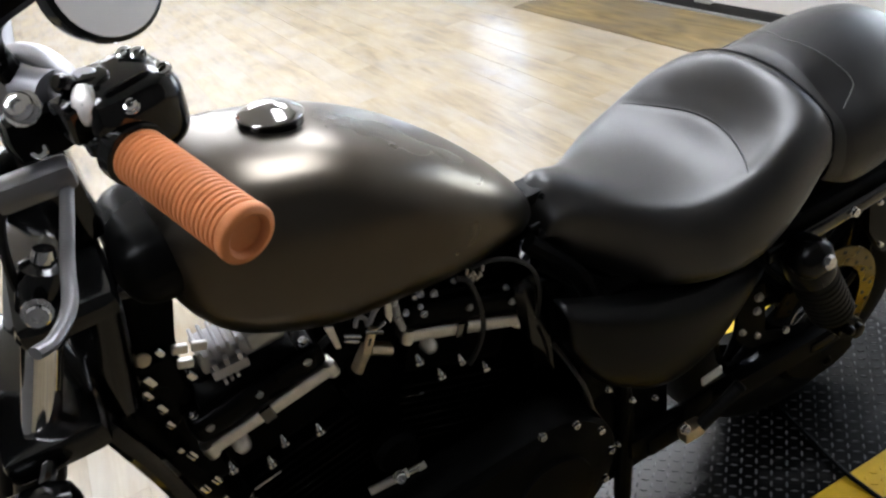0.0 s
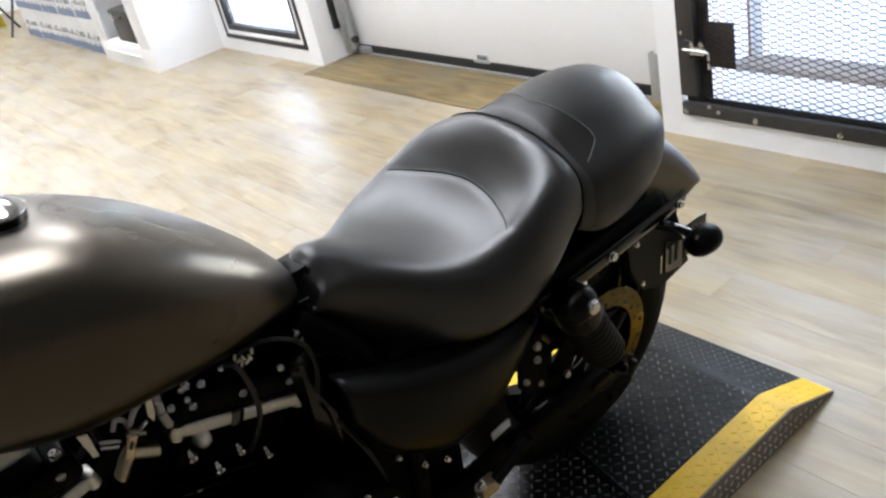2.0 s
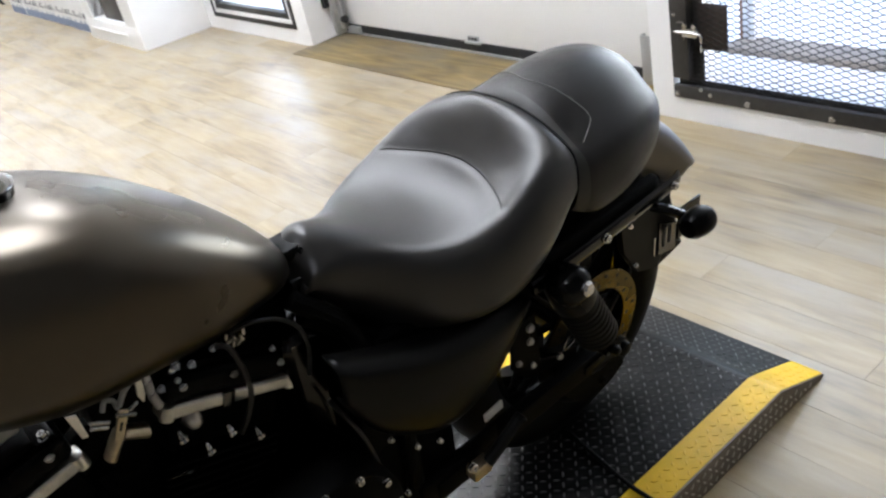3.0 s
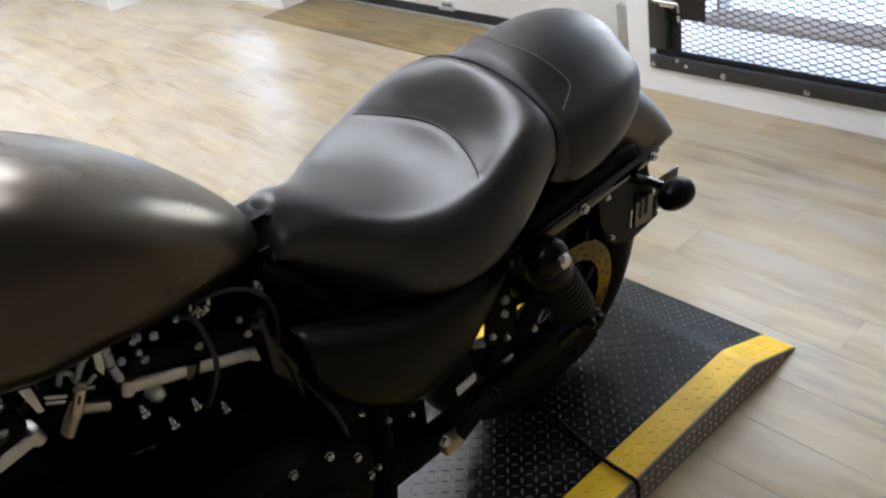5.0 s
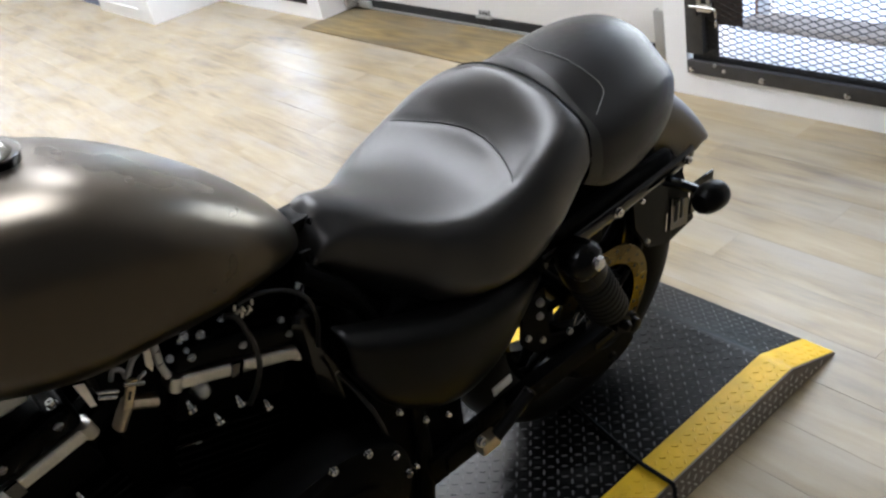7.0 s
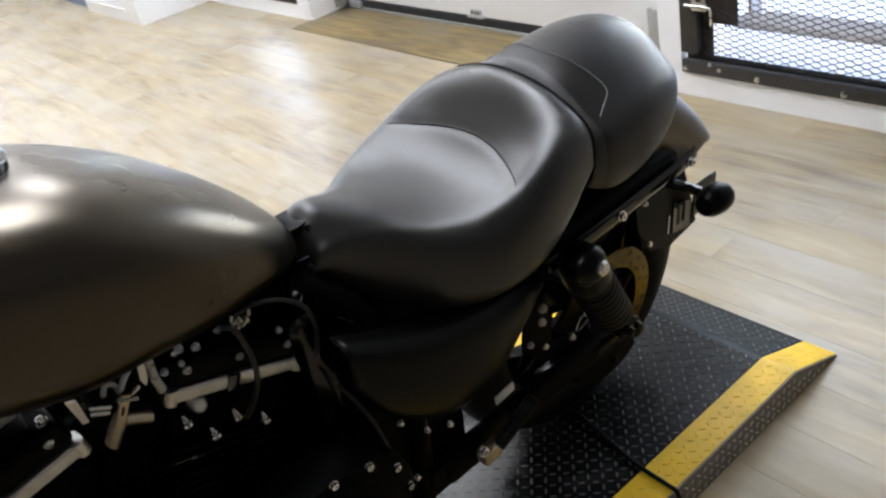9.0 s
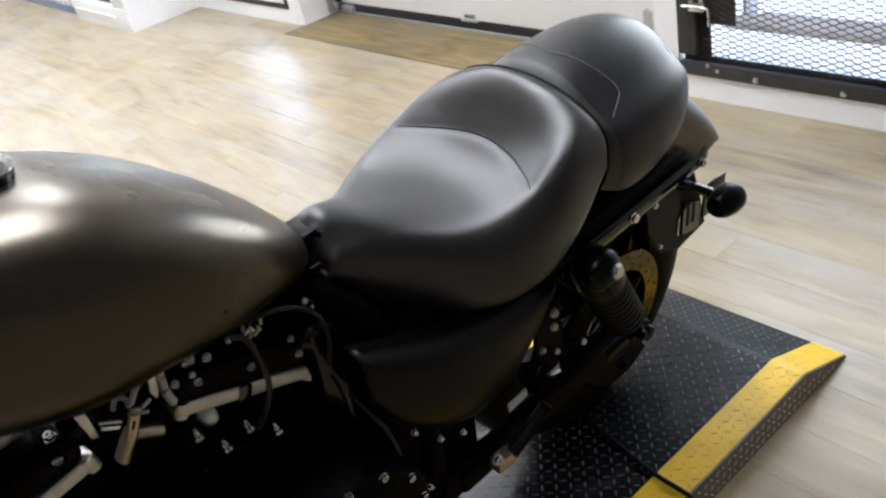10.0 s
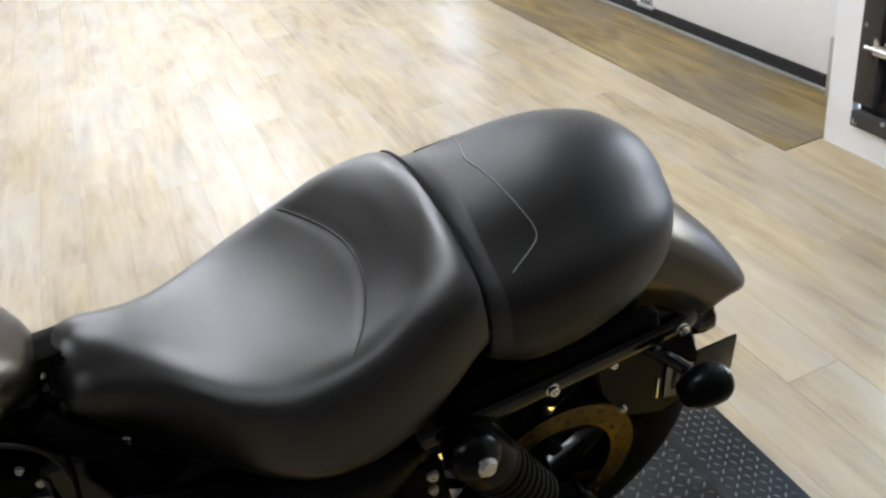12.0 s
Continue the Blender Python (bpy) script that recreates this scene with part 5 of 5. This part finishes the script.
part("exhaust", tube([(-0.24, 0.12, 0.55), (-0.30, 0.16, 0.40), (-0.20, 0.18, 0.26), (0.2, 0.19, 0.27), (0.7, 0.20, 0.30), (1.05, 0.20, 0.33)], 0.032, 8, 16), BLACKSATIN, bike, "black exhaust pipe")
part("horn_cover", lathe([(0, 0.035), (0.02, 0.037), (0.03, 0.03), (0.034, 0.001)], (-0.04, -0.06, 0.55), (0, -1, 0), 24), WRINKLE, bike)

# ignition lump and neck under the front of the tank
part("neck_cover", block((-0.275, -0.105, 0.958), (-0.160, 0.085, 1.05), 0.052, segs=6), BLACKSATIN, bike, "black neck cover")
part("steering_head", rod((-0.345, 0, 0.80), (-0.30, 0, 1.00), 0.034, None, 20), BLACKGLOSS, bike)

# fork, clamps, headlamp
rake = Vector((-0.36, 0, -0.78)).normalized()
for s in (-1, 1):
    top = Vector((-0.330, s * 0.105, 1.065))
    fk = part("fork_leg", lathe([(0, 0.0205), (0.36, 0.0205)], top, rake, 24), CHROME, bike, "polished fork tube with black slider")
    part("upper_cover", lathe([(-0.018, 0.010), (-0.012, 0.022), (0.0, 0.0255), (0.070, 0.0255), (0.076, 0.0215)], top, rake, 24), BLACKGLOSS, fk, "black fork cover")
    part("lower_cover", lathe([(0.215, 0.0215), (0.220, 0.027), (0.355, 0.027)], top, rake, 24), BLACKSATIN, fk)
    part("slider", lathe([(0.36, 0.026), (0.365, 0.030), (0.72, 0.030), (0.80, 0.026)], top, rake, 24), BLACKSATIN, fk)
    part("dust_boot", lathe([(0.33, 0.025), (0.335, 0.033), (0.37, 0.034), (0.375, 0.030)], top, rake, 24), RUBBER, fk)
    part("fork_cap", lathe([(-0.02, 0.001), (-0.019, 0.010), (-0.012, 0.012), (-0.006, 0.012)], top - rake * 0.012, rake, 20), CHROME, fk, "chrome fork cap")
    bolt((-0.345, s * 0.145, 1.055), (0, s, 0.2), 0.012, 0.016, fk, CHROME)
part("top_clamp", block((-0.375, -0.145, 1.010), (-0.275, 0.145, 1.045), 0.014), BLACKGLOSS, bike)
part("bottom_clamp", block((-0.455, -0.145, 0.86), (-0.345, 0.145, 0.90), 0.014), BLACKGLOSS, bike)
hl = part("headlamp", lathe([(-0.01, 0.03), (0.02, 0.06), (0.06, 0.076), (0.12, 0.079), (0.135, 0.076)], (-0.44, 0, 0.99), (-1, 0, -0.05), 36), BLACKGLOSS, bike, "black round headlamp")
part("headlamp_lens", lathe([(0.133, 0.074), (0.145, 0.060), (0.152, 0.03), (0.154, 0.001)], (-0.44, 0, 0.99), (-1, 0, -0.05), 36), CHROME, hl)
part("gauge", lathe([(0, 0.03), (0.02, 0.042), (0.04, 0.043), (0.044, 0.036), (0.045, 0.001)], (-0.36, 0, 1.12), (0.3, 0, 1), 28), BLACKGLOSS, bike)
ff = []
for i in range(19):
    a = radians(150 - 120 * i / 18)
    ff.append([(-0.695 + (0.365 - 0.035 * abs(s) ** 3) * math.cos(a), 0.062 * s, 0.335 + (0.365 - 0.035 * abs(s) ** 3) * math.sin(a)) for s in [-1 + k / 5 for k in range(11)]])
fob = part("front_fender", sheet(ff), BLACKGLOSS, bike, "black front fender")
m3 = fob.modifiers.new("gauge", "SOLIDIFY")
m3.thickness = 0.002
sg2 = part("front_signal", lathe([(-0.045, 0.010), (-0.040, 0.024), (-0.02, 0.034), (0.02, 0.036), (0.03, 0.032), (0.032, 0.001)], (-0.44, -0.185, 0.85), (-1, 0, 0), 24), BLACKGLOSS, bike, "black bullet turn signal")
part("signal_stalk", tube([(-0.41, -0.13, 0.88), (-0.42, -0.155, 0.87), (-0.435, -0.175, 0.858)], 0.009, 5), BLACKGLOSS, sg2)

# handlebar and left controls
GB, GE = Vector((-0.207, -0.260, 1.222)), Vector((-0.164, -0.386, 1.192))
GD = (GE - GB).normalized()
part("handlebar", tube([GB + GD * 0.03, GB, GB - GD * 0.06, (-0.240, -0.165, 1.272), (-0.263, -0.130, 1.274), (-0.279, -0.100, 1.236), (-0.285, -0.06, 1.200), (-0.287, 0, 1.195), (-0.285, 0.06, 1.200), (-0.278, 0.100, 1.232), (-0.263, 0.130, 1.266), (-0.240, 0.165, 1.266), (-0.203, 0.262, 1.222), (-0.160, 0.380, 1.193)], 0.0165, 8, 16), BARGREY, bike, "satin grey handlebar")
part("riser", block((-0.31, -0.05, 1.045), (-0.26, 0.05, 1.20), 0.014), BLACKGLOSS, bike)
bm = bmesh.new()
GL = (GE - GB).length
prof = [(0.0, 0.0220)]
n = 23
for k in range(n):
    d = 0.006 + (GL - 0.016) * k / n
    prof += [(d, 0.0223), (d + 0.0011, 0.0236), (d + 0.0038, 0.0236), (d + 0.0048, 0.0223)]
prof += [(GL - 0.008, 0.0242), (GL - 0.002, 0.0242), (GL, 0.0228), (GL + 0.001, 0.018), (GL - 0.001, 0.0155), (GL - 0.005, 0.0145), (GL - 0.0055, 0.001)]
grip = part("left_grip", lathe(prof, GB, GD, 40, bm), GUM, bike, "orange gum rubber ribbed grip", 50)
GB2, GE2 = Vector((-0.203, 0.262, 1.222)), Vector((-0.158, 0.388, 1.192))
part("right_grip", lathe(prof, GB2, GE2 - GB2, 40), GUM, bike, "orange gum rubber ribbed grip", 50)
hm = Matrix.Translation(GB + Vector((0.004, 0.034, 0.020))) @ GD.to_track_quat("Y", "Z").to_matrix().to_4x4()
sw = part("switch_housing", block((-0.048, -0.038, -0.038), (0.035, 0.036, 0.038), 0.0325, m=hm, segs=7), BLACKGLOSS, bike, "black switch housing with bright screws")
part("thumb_switch", block((0.026, -0.020, -0.004), (0.046, 0.010, 0.028), 0.006, m=hm, segs=3), BLACKGLOSS, sw)
part("housing_collar", lathe([(-0.012, 0.024), (-0.010, 0.027), (0.004, 0.027), (0.006, 0.022)], GB, GD, 28), BLACKGLOSS, sw)
for d, a, r, h in (((0.010, -0.004, 0.034), (0.2, 0, 1), 0.012, 0.006), ((0.030, -0.004, 0.018), (1, 0, 0.2), 0.011, 0.014), ((0.031, 0.016, -0.004), (1, 0, 0), 0.008, 0.010), ((0.026, -0.016, 0.032), (1, 0, 1), 0.008, 0.012)):
    part("switch_button", lathe([(0, r), (h * 0.7, r), (h, r * 0.7), (h, 0.001)], hm @ Vector(d), hm.to_3x3() @ Vector(a), 16), BLACKGLOSS, sw)
part("housing_screw", lathe([(0, 0.0095), (0.003, 0.0095), (0.0032, 0.005), (0.001, 0.0045)], hm @ Vector((-0.036, 0.012, 0.026)), hm.to_3x3() @ Vector((-0.8, 0.3, 0.5)), 18), CHROME, sw, "bright socket screw")
def lozenge(name, at, wide, tall, axis, mat, parent):
    """Small rounded three-sided insert standing proud of a surface."""
    m = Matrix.Translation(at) @ Vector(axis).to_track_quat("Z", "Y").to_matrix().to_4x4()
    rows = [[m @ Vector((f * wide * math.cos(a) * (0.62 if math.sin(a) < -0.3 else 1.0), f * tall * math.sin(a), z)) for a in [2 * math.pi * k / 14 for k in range(14)]] for f, z in ((1.0, -0.004), (1.0, 0.001), (0.85, 0.0025), (0.05, 0.003))]
    return part(name, sheet([r + r[:1] for r in rows]), mat, parent)


lozenge("switch_insert", (-0.226, -0.250, 1.268), 0.010, 0.016, (-0.45, -0.75, 0.5), ALU, sw)
lozenge("switch_insert", (-0.216, -0.226, 1.281), 0.011, 0.006, (-0.3, -0.4, 0.9), BARGREY, sw)
# chrome heads added where the housing's top edge shows white glints
for at in ((-0.183, -0.217, 1.282), (-0.174, -0.222, 1.280), (-0.162, -0.240, 1.269), (-0.196, -0.262, 1.259)):
    bolt(at, (-0.1, -0.6, 0.8), 0.0055, 0.004, sw, CHROME)
pr = part("clutch_perch", block((-0.030, -0.024, -0.020), (0.026, 0.020, 0.022), 0.017, m=Matrix.Translation((-0.262, -0.182, 1.236))), BLACKSATIN, bike, "black clutch perch")
part("perch_clamp", lathe([(-0.016, 0.021), (0.016, 0.021)], (-0.250, -0.170, 1.262), (0.45, -0.75, -0.2), 20), BARGREY, pr)
bolt((-0.268, -0.200, 1.262), (-0.2, -0.7, 0.6), 0.012, 0.012, pr, CHROME)
bolt((-0.270, -0.196, 1.226), (-0.2, -0.8, 0.3), 0.008, 0.010, pr, CHROME)
part("lever_root", block((-0.320, -0.222, 1.192), (-0.255, -0.190, 1.216), 0.008), LEVER, pr)
part("clutch_lever", tube([(-0.262, -0.200, 1.200), (-0.270, -0.235, 1.192), (-0.284, -0.305, 1.183), (-0.292, -0.355, 1.178), (-0.306, -0.388, 1.180), (-0.318, -0.400, 1.184)], 0.0058, 8, 12, flat=0.8), LEVER, pr, "dark grey clutch lever")
part("clutch_cable", tube([(-0.295, -0.205, 1.205), (-0.335, -0.15, 1.15), (-0.36, -0.09, 1.02), (-0.36, -0.06, 0.80)], 0.005, 8, 8), RUBBER, bike)
mr = part("mirror", lathe([(0, 0.050), (0.012, 0.054), (0.018, 0.054), (0.020, 0.050)], (0, 0, 0), (1, 0, 0), 40), BLACKGLOSS, bike, "black teardrop mirror")
mr.matrix_local = Matrix.Translation((-0.186, -0.232, 1.344)) @ Matrix.Rotation(radians(-58), 4, "Z") @ Matrix.Rotation(radians(-14), 4, "Y") @ Matrix.Diagonal((1, 0.92, 0.82, 1))
mg = part("mirror_glass", lathe([(0.0195, 0.0495), (0.0205, 0.0495), (0.0206, 0.001)], (0, 0, 0), (1, 0, 0), 40), mirror_m, mr, "mirror glass")
part("mirror_stem", tube([(-0.262, -0.160, 1.270), (-0.272, -0.165, 1.30), (-0.262, -0.185, 1.330), (-0.222, -0.212, 1.352)], 0.012, 6), BLACKSATIN, bike)

# floor boards, laid in staggered rows along the wall
rng = random.Random(11)
BW, BL = 0.148, 1.28
boards = {}
def board_mesh(length):
    key = round(length, 3)
    if key not in boards:
        bm = block((0.0002, 0.0002, -0.0055), (BW - 0.0002, length - 0.0002, 0.0), 0.0004, segs=1)
        me = bpy.data.meshes.new("plank")
        bmesh.ops.recalc_face_normals(bm, faces=bm.faces)
        bm.to_mesh(me)
        bm.free()
        me.materials.append(PLANK)
        boards[key] = me
    return boards[key]
count = 0
x = WX - 0.002 - BW
row = 0
while x > XB:
    y = YB + 0.003 - (row * 0.43 % 1.0) * BL
    while y < YF:
        y0, y1 = max(y, YB + 0.003), min(y + BL, YF - 0.003)
        if y1 - y0 > 0.02:
            ob = new("plank", board_mesh(y1 - y0))
            ob.location = (x, y0, 0)
            ob.parent = floor
            count += 1
        y += BL
    x -= BW
    row += 1
